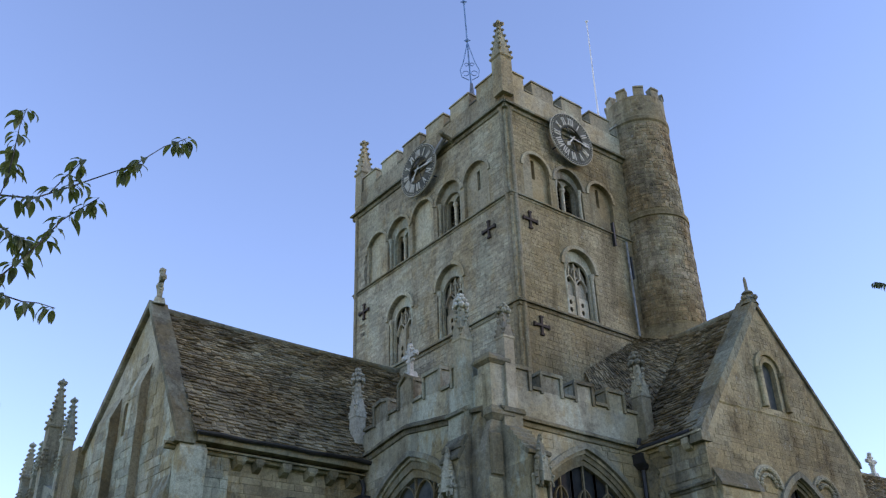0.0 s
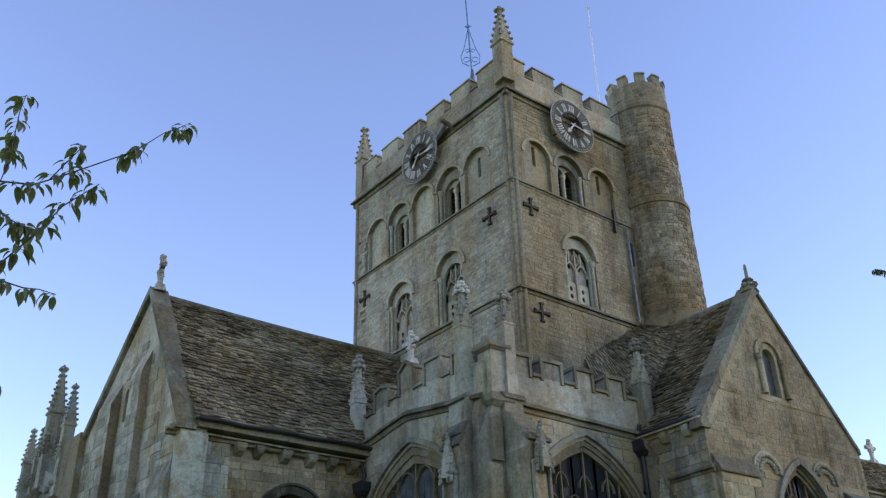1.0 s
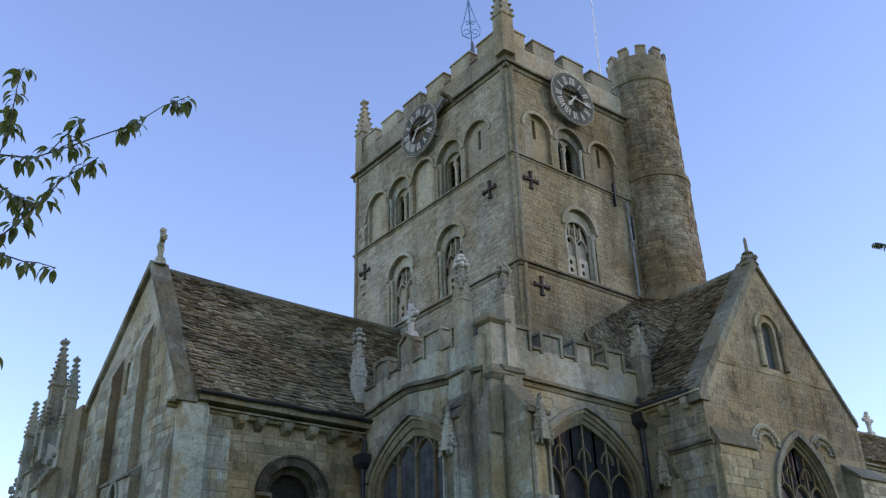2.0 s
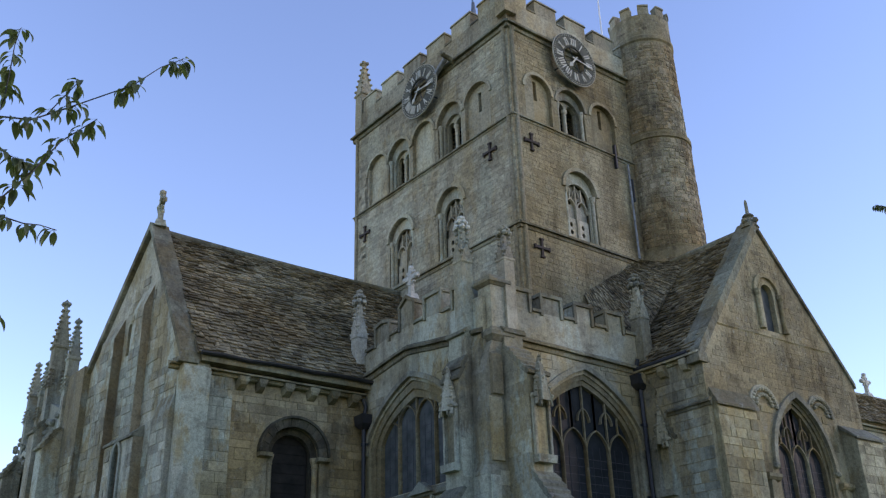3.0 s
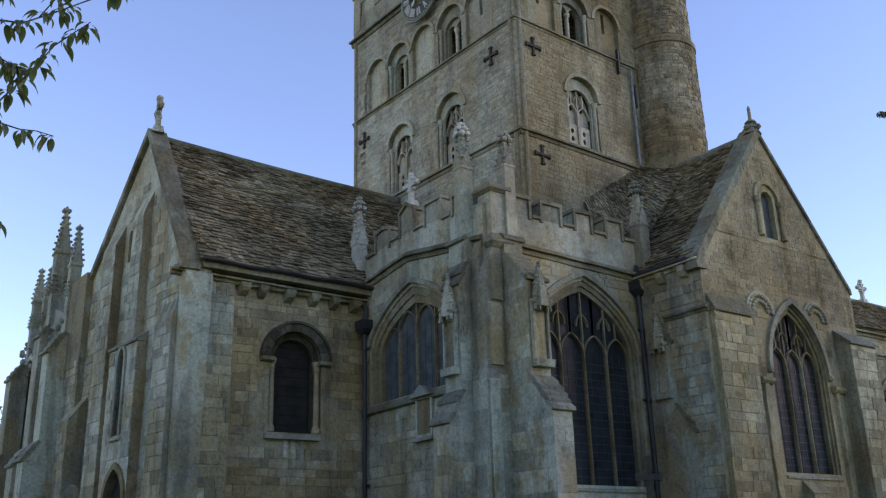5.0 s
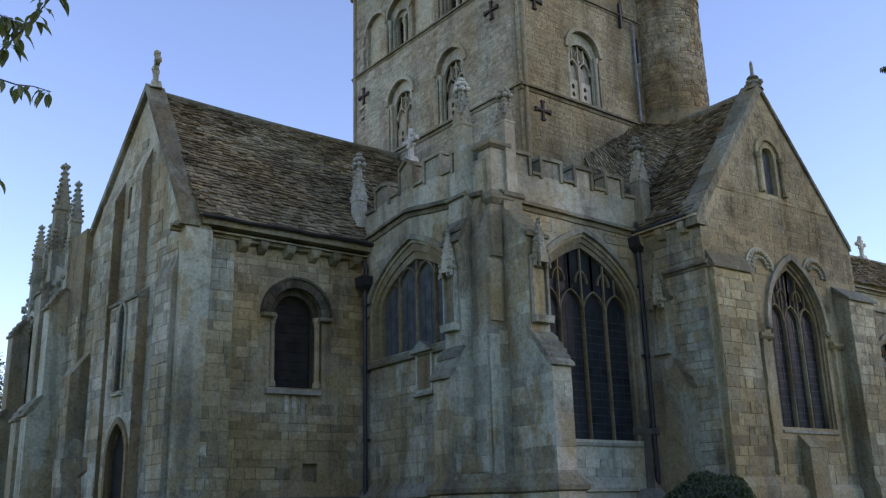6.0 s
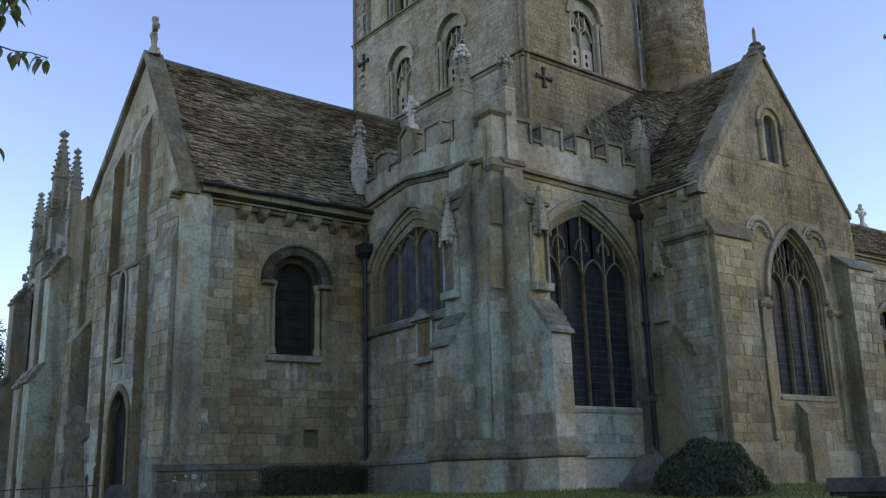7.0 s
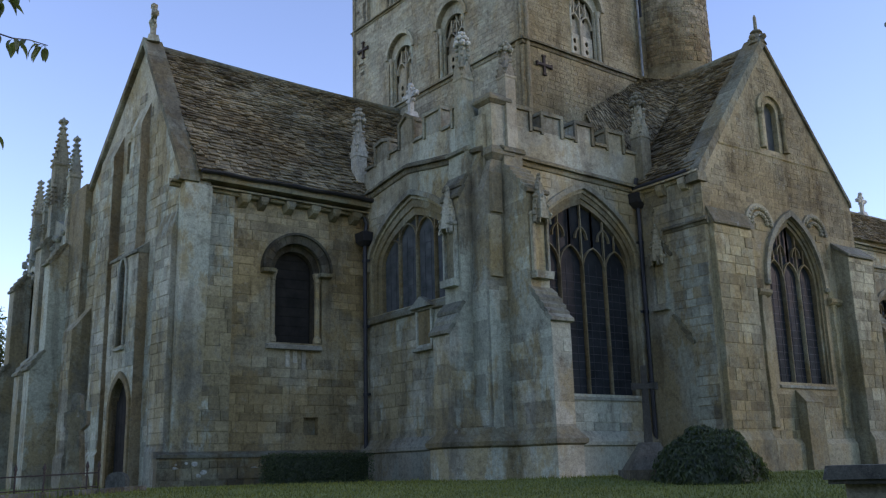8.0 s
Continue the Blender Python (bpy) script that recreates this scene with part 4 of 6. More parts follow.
def stepped_buttress(parent, M, x0, x1, stages, name="buttress"):
    """Stages (projection, foot, head, projection above, slope): each leans back to the next on weathered set-offs."""
    bm = bmesh.new()
    prof = [(0.02, stages[0][1])]
    for p, z0, z1, back, slope in stages:
        prof += [(-p, z0), (-p, z1), (-back, z1 + (p - back) * slope)]
    prof.append((0.02, prof[-1][1]))
    side_prism(bm, M, prof, x0, x1)
    b = part(name, bm, WALL, parent)
    for p, z0, z1, back, slope in stages:
        n = max(2, int((p - back) / 0.1))
        for k in range(n):
            f0, f1 = k / n, (k + 1) / n
            d0, d1 = p + (back - p) * f0, p + (back - p) * f1
            h0, h1 = z1 + (p - back) * slope * f0, z1 + (p - back) * slope * f1
            bm = bmesh.new()
            o = random.uniform(0.06, 0.1)
            side_prism(bm, M, [(-d0 - o, h0 - 0.04), (-d0 - o, h0 + 0.03), (-d1 - 0.01, h1 + 0.02), (-d1 + 0.06, h1 - 0.02), (-d0 - 0.02, h0 - 0.06)], x0 - random.uniform(0.03, 0.06), x1 + random.uniform(0.03, 0.06))
            part("weathering", bm, COPING, b)
    return b


def niche_canopy(parent, M, x, y, z, s=1.0):
    """A small canopied statue niche on the face of a buttress, empty."""
    for q in (-1, 1):
        bm = bmesh.new()
        box(bm, M, x + q * 0.15 * s - 0.03, x + q * 0.15 * s + 0.03, y - 0.09, y, z, z + 0.9 * s)
        lump(bm, M @ Vector((x + q * 0.15 * s, y - 0.06, z + 0.93 * s)), 0.06 * s)
        part("niche_shaft", bm, DRESSED, parent)
    bm = bmesh.new()
    box(bm, M, x - 0.18 * s, x + 0.18 * s, y - 0.16, y, z - 0.12 * s, z - 0.002, -0.02)
    part("niche_bracket", bm, DRESSED, parent)
    bm = bmesh.new()
    box(bm, M, x - 0.11 * s, x + 0.11 * s, y - 0.03, y + 0.01, z, z + 0.78 * s)
    part("niche_back", bm, WARM, parent, "smooth stone back of a statue niche")
    bm = bmesh.new()
    for q, turn in ((-0.1, 35), (0.1, -35), (0.0, 0)):
        F = M @ pose(x + q * s, y - (0.1 if q else 0.17), z + 0.78 * s, 0, 0, turn)
        arch_band(bm, F, 0.0, 0.07 * s, 0.0, 0.0, 0.16 * s, 0.035, -0.04, 0.03, feet=False)
        prism(bm, F, [(-0.1 * s, 0.12 * s), (0.1 * s, 0.12 * s), (0.0, 0.42 * s)], -0.03, 0.03)
        for k in range(4):
            lump(bm, F @ Vector(((-1) ** k * 0.09 * s * (1 - k / 5), -0.02, (0.16 + 0.07 * k) * s)), 0.03 * s)
        lump(bm, F @ Vector((0, 0, 0.45 * s)), 0.045 * s)
    lathe(bm, M @ Vector((x, y - 0.07, z + 0.85 * s)), [(0.15 * s, 0), (0.13 * s, 0.25 * s), (0.03, 0.75 * s)], 6)
    for k in range(10):
        f = k / 9
        lump(bm, M @ Vector((x + (-1) ** k * 0.12 * s * (1 - f), y - 0.1, z + (1.05 + 0.55 * f) * s)), (0.05 - 0.02 * f) * s)
    part("niche_canopy", bm, DRESSED, parent, "carved stone niche canopy")


def chapel():
    t = thing("corner_chapel", (C.x + 2, C.y + 2, BASE), "battlemented limestone chapel with large traceried windows", "chapel")
    # wall under the low gable
    lw = (-2.97, 1.92, 5.46, 6.72, 1.45)
    hole = arch(*lw)
    top = [(-0.003, 8.5), (-3.1, 8.97), (-5.25, 8.72)]
    bm = bmesh.new()
    panel(bm, CL, [(-5.25, BASE - 0.4), (-0.003, BASE - 0.4), *top], [hole], 0.0, 0.75)
    w = part("wall", bm, WALL, t)
    ashlar(w, CL, [(-5.2, 1.4), (-0.5, 1.4), (-0.5, 8.2), (-3.1, 8.5), (-5.2, 8.3)], [arch(-2.97, 2.12, 5.2, 6.72, 1.72)], 0.27, 0.5, BLOCK, BLOCKS, 150)
    gothic_window(t, CL, *lw, 4, "pointed four-light window with leaded glass", foot=7.15, splay=0.34, hood=0.08, glass=SKY_GLASS)
    bm = bmesh.new()
    side_prism(bm, CL, [(-0.1, 5.24), (-0.1, 5.32), (0.02, 5.46), (0.02, 5.2)], -5.2, -1.0)
    part("sill_string", bm, COPING, t)
    # pedimented wall tablet
    bm = bmesh.new()
    panel(bm, CL, [(-2.76, 4.35), (-2.08, 4.35), (-2.08, 5.3), (-2.76, 5.3)], [[(-2.69, 4.42), (-2.15, 4.42), (-2.15, 5.24), (-2.69, 5.24)]], -0.09, 0.0)
    part("tablet_frame", bm, DRESSED, t, "pale stone frame of a wall tablet")
    bm = bmesh.new()
    box(bm, CL, -2.7, -2.14, -0.05, 0.0, 4.41, 5.25)
    part("tablet_panel", bm, OCHRE, t, "ochre-stained stone tablet panel")
    bm = bmesh.new()
    prism(bm, CL, [(-2.88, 5.3), (-1.96, 5.3), (-2.42, 5.57)], -0.2, 0.0)
    part("tablet_pediment", bm, DRESSED, t)
    bm = bmesh.new()
    box(bm, CL, -2.84, -2.0, -0.16, 0.0, 4.27, 4.34)
    part("tablet_shelf", bm, DRESSED, t)
    # right wall
    rw = (3.03, 1.72, 3.14, 6.4, 1.62)
    hole = arch(*rw)
    bm = bmesh.new()
    panel(bm, CR, [(0.003, BASE - 0.4), (5.4, BASE - 0.4), (5.4, 8.5), (0.003, 8.5)], [hole], 0.0, 0.75)
    w = part("wall", bm, WALL, t)
    ashlar(w, CR, [(0.5, 2.3), (5.3, 2.3), (5.3, 8.35), (0.5, 8.35)], [arch(3.03, 1.95, 2.9, 6.4, 1.92)], 0.27, 0.5, BLOCK, BLOCKS, 120)
    gothic_window(t, CR, *rw, 4, "tall pointed four-light window with flowing tracery", foot=6.15, splay=0.22, hood=0.08)
    # plinth with a sloped head
    for M, x0, x1 in ((CL, -5.2, 0.0), (CR, 0.0, 5.3)):
        bm = bmesh.new()
        side_prism(bm, M, [(-0.16, BASE - 0.4), (-0.16, 1.95), (-0.22, 1.98), (-0.22, 2.06), (-0.03, 2.3), (0.02, 2.3), (0.02, BASE - 0.4)], x0, x1)
        part("plinth", bm, WALL, t)
    # strings and parapets
    for x0, x1, z0, z1 in ((-5.25, -3.1, 8.74, 8.99), (-3.1, 0.0, 8.99, 8.52)):
        string_course("string_course", t, CL, x0, x1, z0 + 0.02, 0.16, 0.24, rake=z1 - z0)
    string_course("string_course", t, CR, 0.3, 5.3, 8.55, 0.16, 0.24, rake=-0.14)
    bm = bmesh.new()
    panel(bm, CL, [(-5.2, 8.6), (-3.1, 8.9), (0.016, 8.4), (0.016, 9.42), (-1.4, 9.52), (-2.6, 9.62), (-3.9, 9.62), (-5.2, 9.42)], [], -0.02, 0.34)
    par = part("parapet", bm, DRESSED, t)
    bm = bmesh.new()
    panel(bm, CR, [(0.0, 8.5), (5.3, 8.36), (5.3, 9.34), (0.0, 9.34)], [], -0.02, 0.34)
    part("parapet", bm, DRESSED, t)

    def merlon(M, x0, x1, z0, z1, peak=0.0):
        bm = bmesh.new()
        prism(bm, M, [(x0, z0), (x1, z0), (x1, z1), ((x0 + x1) / 2, z1 + peak), (x0, z1)], -0.015, 0.33)
        part("merlon", bm, DRESSED, t)
        bm = bmesh.new()
        prism(bm, M, [(x0 - 0.05, z1), ((x0 + x1) / 2, z1 + peak), (x1 + 0.05, z1), (x1 + 0.04, z1 + 0.09), ((x0 + x1) / 2, z1 + peak + 0.1), (x0 - 0.04, z1 + 0.09)], -0.08, 0.4)
        for x in (x0, x1):
            box(bm, M, x - 0.04, x + 0.04, -0.07, -0.005, z0 - 0.03, z1 + 0.04)
        part("merlon_coping", bm, COPING, t)
    for x0, x1, z0, z1, peak in ((-4.6, -3.92, 9.5, 9.98, 0.08), (-3.42, -2.74, 9.6, 10.16, 0.22), (-2.28, -1.58, 9.55, 10.08, 0.0), (-1.1, -0.5, 9.45, 9.9, 0.0)):
        merlon(CL, x0, x1, z0, z1, peak)
    for x0, x1 in ((0.85, 1.42), (1.78, 2.42), (2.88, 3.46), (3.96, 4.55)):
        merlon(CR, x0, x1, 9.3, 9.76)
    for M, gaps in ((CL, ((-5.1, -4.65, 9.5), (-3.87, -3.47, 9.62), (-2.69, -2.33, 9.6), (-1.53, -1.15, 9.5))), (CR, ((1.47, 1.73, 9.34), (2.47, 2.83, 9.34), (3.51, 3.91, 9.34), (4.6, 5.0, 9.34)))):
        for x0, x1, z in gaps:
            bm = bmesh.new()
            side_prism(bm, M, [(-0.09, z - 0.02), (-0.08, z + 0.06), (0.12, z + 0.1), (0.4, z + 0.06), (0.4, z - 0.02)], x0, x1)
            part("crenel_coping", bm, COPING, t)
    # square corner pier that leans in to a cornice and a smaller top
    P = Matrix.Translation((C.x + 0.08, C.y - 0.22, 0))
    sides = 0.47

    def pier_ring(x0, y0, x1, y1, z):
        return [Vector((C.x + x, C.y + y, z)) for x, y in ((x0, y0), (x1, y0), (x1, y1), (x0, y1))]
    bm = bmesh.new()
    quad_strip(bm, [pier_ring(-0.22, -0.22, 0.7, 0.7, 2.1), pier_ring(-0.22, -0.22, 0.7, 0.7, 5.4), pier_ring(-0.18, -0.18, 0.7, 0.7, 5.52), pier_ring(-0.18, -0.18, 0.7, 0.7, 7.55), pier_ring(0.06, -0.2, 0.6, 0.4, 8.3)])
    pier = part("corner_pier", bm, WALL, t)
    for x0, x1, z0, z1, o, mat in ((-0.19, 0.1, 2.3, 5.35, 0.07, WALL), (-0.1, 0.26, 5.6, 7.05, 0.04, TAN), (-0.04, 0.3, 7.06, 8.05, 0.07, TAN)):
        bm = bmesh.new()
        quad_strip(bm, [[CR @ Vector((x, y, z)) for x, y in ((x0, -0.1), (x0 + 0.03, -0.2 - o), (x1 - 0.03, -0.2 - o), (x1, -0.1))] for z in (z0, z1 - 0.1)] + [[CR @ Vector((x, -0.14, z1)) for x in (x0, x0 + 0.03, x1 - 0.03, x1)]])
        part("corner_shaft", bm, mat, pier)
    bm = bmesh.new()
    quad_strip(bm, [pier_ring(-0.14, 0.06, 0.3, 0.36, 7.4), pier_ring(-0.14, 0.06, 0.3, 0.36, 8.2), pier_ring(-0.05, 0.0, 0.3, 0.36, 8.56)])
    part("pier_web", bm, WALL, pier)
    for F, x0, x1 in ((CL, -0.34, 0.2), (CR, 0.1, 0.36)):
        ashlar(pier, F, [(x0, 2.4), (x1, 2.4), (x1, 5.4), (x0, 5.4)], [], 0.42, 0.7, BLOCK, BLOCKS, 40, y=-0.22, **FINE)
    foot = ((-0.96, 1.0), (-0.96, 0.24), (-0.36, -0.34), (0.26, -0.44), (0.26, -1.66), (0.98, -1.66), (0.98, 0.3), (0.4, 1.0))

    def loop(d, z):
        """The foot's outline moved outwards by d."""
        n, pts = len(foot), []
        for i in range(n):
            p0, p1, p2 = (Vector(foot[(i + k) % n]) for k in (-1, 0, 1))
            a, b = (p1 - p0).normalized(), (p2 - p1).normalized()
            na, nb = Vector((-a.y, a.x)), Vector((-b.y, b.x))
            m = (na + nb) / (1 + na.dot(nb))
            pts.append(Vector((C.x + p1.x - m.x * d, C.y + p1.y - m.y * d, z)))
        return pts
    bm = bmesh.new()
    quad_strip(bm, [loop(0.0, BASE - 0.4), loop(0.0, 1.94)])
    part("pier_plinth", bm, WALL, pier)
    bm = bmesh.new()
    quad_strip(bm, [loop(0.0, 1.94), loop(0.07, 1.98), loop(0.08, 2.07), loop(0.02, 2.14), loop(-0.03, 2.2), loop(-0.12, 2.36)])
    part("plinth_ledge", bm, TRACERY, pier, "sooty moulded ledge above the plinth")
    for z0, z1, d0, d1 in ((8.3, 8.42, 0.0, 0.09), (8.42, 8.52, 0.1, 0.1), (9.66, 9.73, 0.02, 0.08), (9.73, 9.8, 0.09, 0.09)):
        bm = bmesh.new()
        rings = [[P @ Vector(q) for q in ((-d, -d, z), (sides + d, -d, z), (sides + d, sides + d, z), (-d, sides + d, z))] for d, z in ((d0, z0), (d1, z1), (d1 - 0.09, z1 + 0.12))]
        quad_strip(bm, rings)
        part("pier_cornice", bm, COPING, pier)
    bm = bmesh.new()
    box(bm, P, 0.0, sides, 0.0, sides, 8.55, 9.7)
    part("pier_top", bm, DRESSED, pier)
    # buttresses beside the corner, one on each wall
    for M, x0, x1, stages in ((CL, -0.94, -0.32, [(0.86, BASE - 0.4, 4.4, 0.5, 1.9), (0.5, 5.08, 7.5, 0.3, 2.6), (0.3, 8.02, 8.6, 0.2, 1.0)]),
                              (CR, 0.35, 0.89, [(1.56, BASE - 0.4, 4.5, 1.0, 1.35), (1.0, 5.25, 7.4, 0.3, 1.1), (0.3, 8.17, 8.55, 0.2, 1.0)])):
        b = stepped_buttress(t, M, x0, x1, stages)
        p, p2 = stages[0][0], stages[1][0]
        ashlar(b, M, [(x0, 2.35), (x1, 2.35), (x1, 4.3), (x0, 4.3)], [], 0.42, 0.6, BLOCK, BLOCKS, 30, y=-p, **FINE)
        F = M @ (pose(x1, 0, 0, 0, 0, 90) if M is CL else pose(x0, 0, 0, 0, 0, -90))
        for z0, z1, q in ((2.4, 4.3, p), (5.3, 7.3, p2)):
            u0, u1 = (-q, -0.24) if M is CL else (0.24, q)
            ashlar(b, F, [(u0, z0), (u1, z0), (u1, z1), (u0, z1)], [], 0.42, 0.7, BLOCK, BLOCKS, 30, **FINE)
        niche_canopy(b, M, (x0 + x1) / 2, -p2 - 0.01, 5.6, 1.35)
    stepped_buttress(t, CR, 4.92, 5.17, [(1.42, BASE - 0.4, 4.3, 0.95, 1.5), (0.95, 5.01, 6.5, 0.5, 1.5), (0.5, 7.18, 7.7, 0.1, 1.5)])
    niche_canopy(t, pose(C.x + 4.92, C.y - 0.62, 0, 0, 0, -90), 0.0, 0.0, 5.3, 1.25)
    # pinnacles and the gable cross
    carved_pinnacle(t, (C.x - 0.05, C.y + 5.45, 9.0), 0.32, 0.95, 1.45, PALE, PALE, "pale new-cut stone pinnacle")
    carved_pinnacle(t, (C.x - 0.14, C.y + 0.5, 8.4), 0.32, 1.95, 1.25, DRESSED, PALE, "stone pinnacle with a new pale finial")
    carved_pinnacle(t, (C.x + 0.64, C.y - 0.14, 8.4), 0.3, 1.95, 0.95, CREAM, DRESSED, "pale shafted stone pinnacle")
    carved_pinnacle(t, (C.x + 5.15, C.y - 0.1, 8.4), 0.34, 1.35, 1.3, DRESSED, COPING)
    stone_cross(t, (C.x + 0.1, C.y + 3.06, 10.4), 0.86, -90)
    bm = bmesh.new()
    box(bm, CR, 0.35, 5.2, 0.35, 5.3, 8.75, 8.95)
    part("roof", bm, LEAD, t)


chapel()

# ---- gabled wing ----
WX, WY = 17.69, 13.55
WG = pose(WX, WY, 0, 0, 0, 0)
WL = pose(WX - 0.25, WY, 0, 0, 0, -90)


def gabled_wing():
    t = thing("gabled_wing", (WX + 3, WY + 2, BASE), "gabled stone church wing with slated roof and pointed window", "church wing")
    half, ax, az, ez = 3.05, 2.86, 12.3, 8.35
    big = (3.15, 1.15, 3.38, 5.85, 1.78)
    lancet = arch(2.82, 0.27, 9.38, 10.45, 0.27)
    holes = [arch(*big), lancet]
    outline = [(-0.25, BASE - 0.4), (6.1, BASE - 0.4), (6.1, ez), (ax, az), (-0.25, 8.2)]
    bm = bmesh.new()
    panel(bm, WG, outline, holes, 0.0, 0.8)
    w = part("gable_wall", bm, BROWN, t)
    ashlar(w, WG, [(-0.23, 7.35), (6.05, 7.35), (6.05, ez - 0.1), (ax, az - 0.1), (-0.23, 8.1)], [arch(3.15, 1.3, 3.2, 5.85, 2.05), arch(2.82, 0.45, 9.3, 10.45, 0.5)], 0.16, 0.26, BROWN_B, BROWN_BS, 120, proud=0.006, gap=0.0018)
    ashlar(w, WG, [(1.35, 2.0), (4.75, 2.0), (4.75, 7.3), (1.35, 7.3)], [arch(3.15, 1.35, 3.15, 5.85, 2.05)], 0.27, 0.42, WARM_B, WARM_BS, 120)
    gothic_window(t, WG, *big, 3, "pointed three-light window in an older round-arched wall", foot=6.0, splay=0.18)
    # lancet in the gable
    bm = bmesh.new()
    panel(bm, WG, arch(2.82, 0.3, 9.36, 10.45, 0.3), [], 0.14, 0.15)
    part("pane", bm, SKY_GLASS, t)
    bm = bmesh.new()
    arch_band(bm, WG, 2.82, 0.25, 9.38, 10.45, 0.25, 0.1, -0.02, 0.06)
    part("lancet_surround", bm, WARM, t)
    bm = bmesh.new()
    arch_band(bm, WG, 2.82, 0.44, 10.4, 10.45, 0.44, 0.13, -0.07, 0.05, feet=False)
    part("hood_mould", bm, WARM, t)
    for q in (-1, 1):
        bm = bmesh.new()
        lathe(bm, WG @ Vector((2.82 + q * 0.48, -0.05, 9.38)), [(0.09, 0), (0.06, 0.07), (0.06, 0.9), (0.1, 0.98), (0.1, 1.08)], 10)
        part("shaft", bm, WARM, t)
    string_course("string_course", t, WG, 0.55, 5.2, 9.2, 0.035, 0.05, WARM)
    # lower stage: corner piers with sloping heads
    string_course("string_course", t, WL, -1.25, 0.1, 7.12, 0.1, 0.16)
    for x0, x1, p, top in ((-0.12, 1.3, 0.14, 7.15), (4.95, 6.15, 0.42, 6.85)):
        bm = bmesh.new()
        side_prism(bm, WG, [(-p - 0.12, BASE - 0.4), (-p - 0.1, 2.0), (-p, 2.2), (-p, top - 0.1), (-0.02, top + 0.25), (0.02, top + 0.25), (0.02, BASE - 0.4)], x0, x1)
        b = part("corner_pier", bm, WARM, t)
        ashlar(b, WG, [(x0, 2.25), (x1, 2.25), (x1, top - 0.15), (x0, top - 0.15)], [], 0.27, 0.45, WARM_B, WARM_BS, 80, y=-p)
        bm = bmesh.new()
        side_prism(bm, WG, [(-p - 0.07, top - 0.12), (-p - 0.07, top - 0.06), (-0.01, top + 0.32), (-0.01, top + 0.2)], x0 - 0.06, x1 + 0.06)
        part("weathering", bm, COPING, b)
    bm = bmesh.new()
    box(bm, WG, 2.56, 3.26, -0.3, 0.0, BASE - 0.4, 2.9, 0.03)
    side_prism(bm, WG, [(-0.29, 2.895), (-0.02, 3.2), (0.0, 3.2), (0.0, 2.895)], 2.57, 3.25)
    part("flat_buttress", bm, WARM, t)
    bm = bmesh.new()
    side_prism(bm, WG, [(-0.12, BASE - 0.4), (-0.12, 1.9), (0.0, 2.05), (0.02, BASE - 0.4)], 1.3, 4.85)
    part("plinth", bm, WARM, t)
    # remains of the older carved arches
    for cx, cz, a0, a1 in ((1.85, 7.25, 0.0, math.pi), (4.2, 7.3, 0.0, math.pi * 0.8)):
        bm = bmesh.new()
        for ring, r in enumerate((0.3, 0.46)):
            n = 9 + ring * 4
            for k in range(n):
                a = a0 + (a1 - a0) * (k + 0.5) / n
                p = WG @ Vector((cx + r * math.cos(a), -0.03, cz + r * math.sin(a)))
                lump(bm, p, 0.065, 1.0)
        arch_band(bm, WG, cx, 0.5, cz, cz, 0.5, 0.06, -0.05, 0.02, feet=False)
        part("carved_arch", bm, DRESSED, t, "worn carved round arch, partly cut away")
    for x in (1.66, 4.66):
        bm = bmesh.new()
        rings = []
        for k in range(14):
            z = 2.3 + 3.15 * k / 13
            w, o = 0.17 + random.uniform(-0.02, 0.02), 0.09 + random.uniform(-0.03, 0.02)
            rings.append([WG @ Vector((x + dx * w, y, z)) for dx, y in ((-1, 0.01), (-0.8, -o), (0.1, -o * 0.8), (0.8, -o * 0.5), (1, 0.01))])
        quad_strip(bm, rings)
        part("old_jamb", bm, WARM, t, "eroded jamb of an older arch")
        bm = bmesh.new()
        side_prism(bm, WG, [(0.0, 5.42), (-0.1, 5.46), (-0.15, 5.52), (-0.15, 5.6), (0.0, 5.62)], x - 0.24, x + 0.24)
        part("impost", bm, WARM, t)
    # side walls
    bm = bmesh.new()
    box(bm, WL, -4.9, -0.8, 0.0, 0.7, BASE - 0.4, 8.3)
    w = part("side_wall", bm, WALL, t)
    ashlar(w, WL, [(-2.05, 1.6), (0.0, 1.6), (0.0, 8.1), (-2.05, 8.1)], [], 0.27, 0.45, BLOCK, BLOCKS, 80)
    bm = bmesh.new()
    box(bm, WG, 5.4, 6.1, 0.8, 8.0, BASE - 0.4, 8.3)
    part("side_wall", bm, WALL, t)
    for k in range(3):
        bm = bmesh.new()
        x = -0.35 - k * 0.7
        side_prism(bm, WL, [(0.0, 7.95), (-0.12, 7.98), (-0.2, 8.1), (-0.2, 8.24), (0.0, 8.24)], x - 0.2, x)
        part("corbel", bm, WALL, t)
    string_course("cornice", t, WL, -4.5, 0.02, 8.3, 0.2, 0.16, WALL)
    bm = bmesh.new()
    sweep(bm, [WL @ Vector((x, -0.14, 8.36)) for x in (-4.4, -0.3)], 0.075, 8)
    part("gutter", bm, IRON, t)
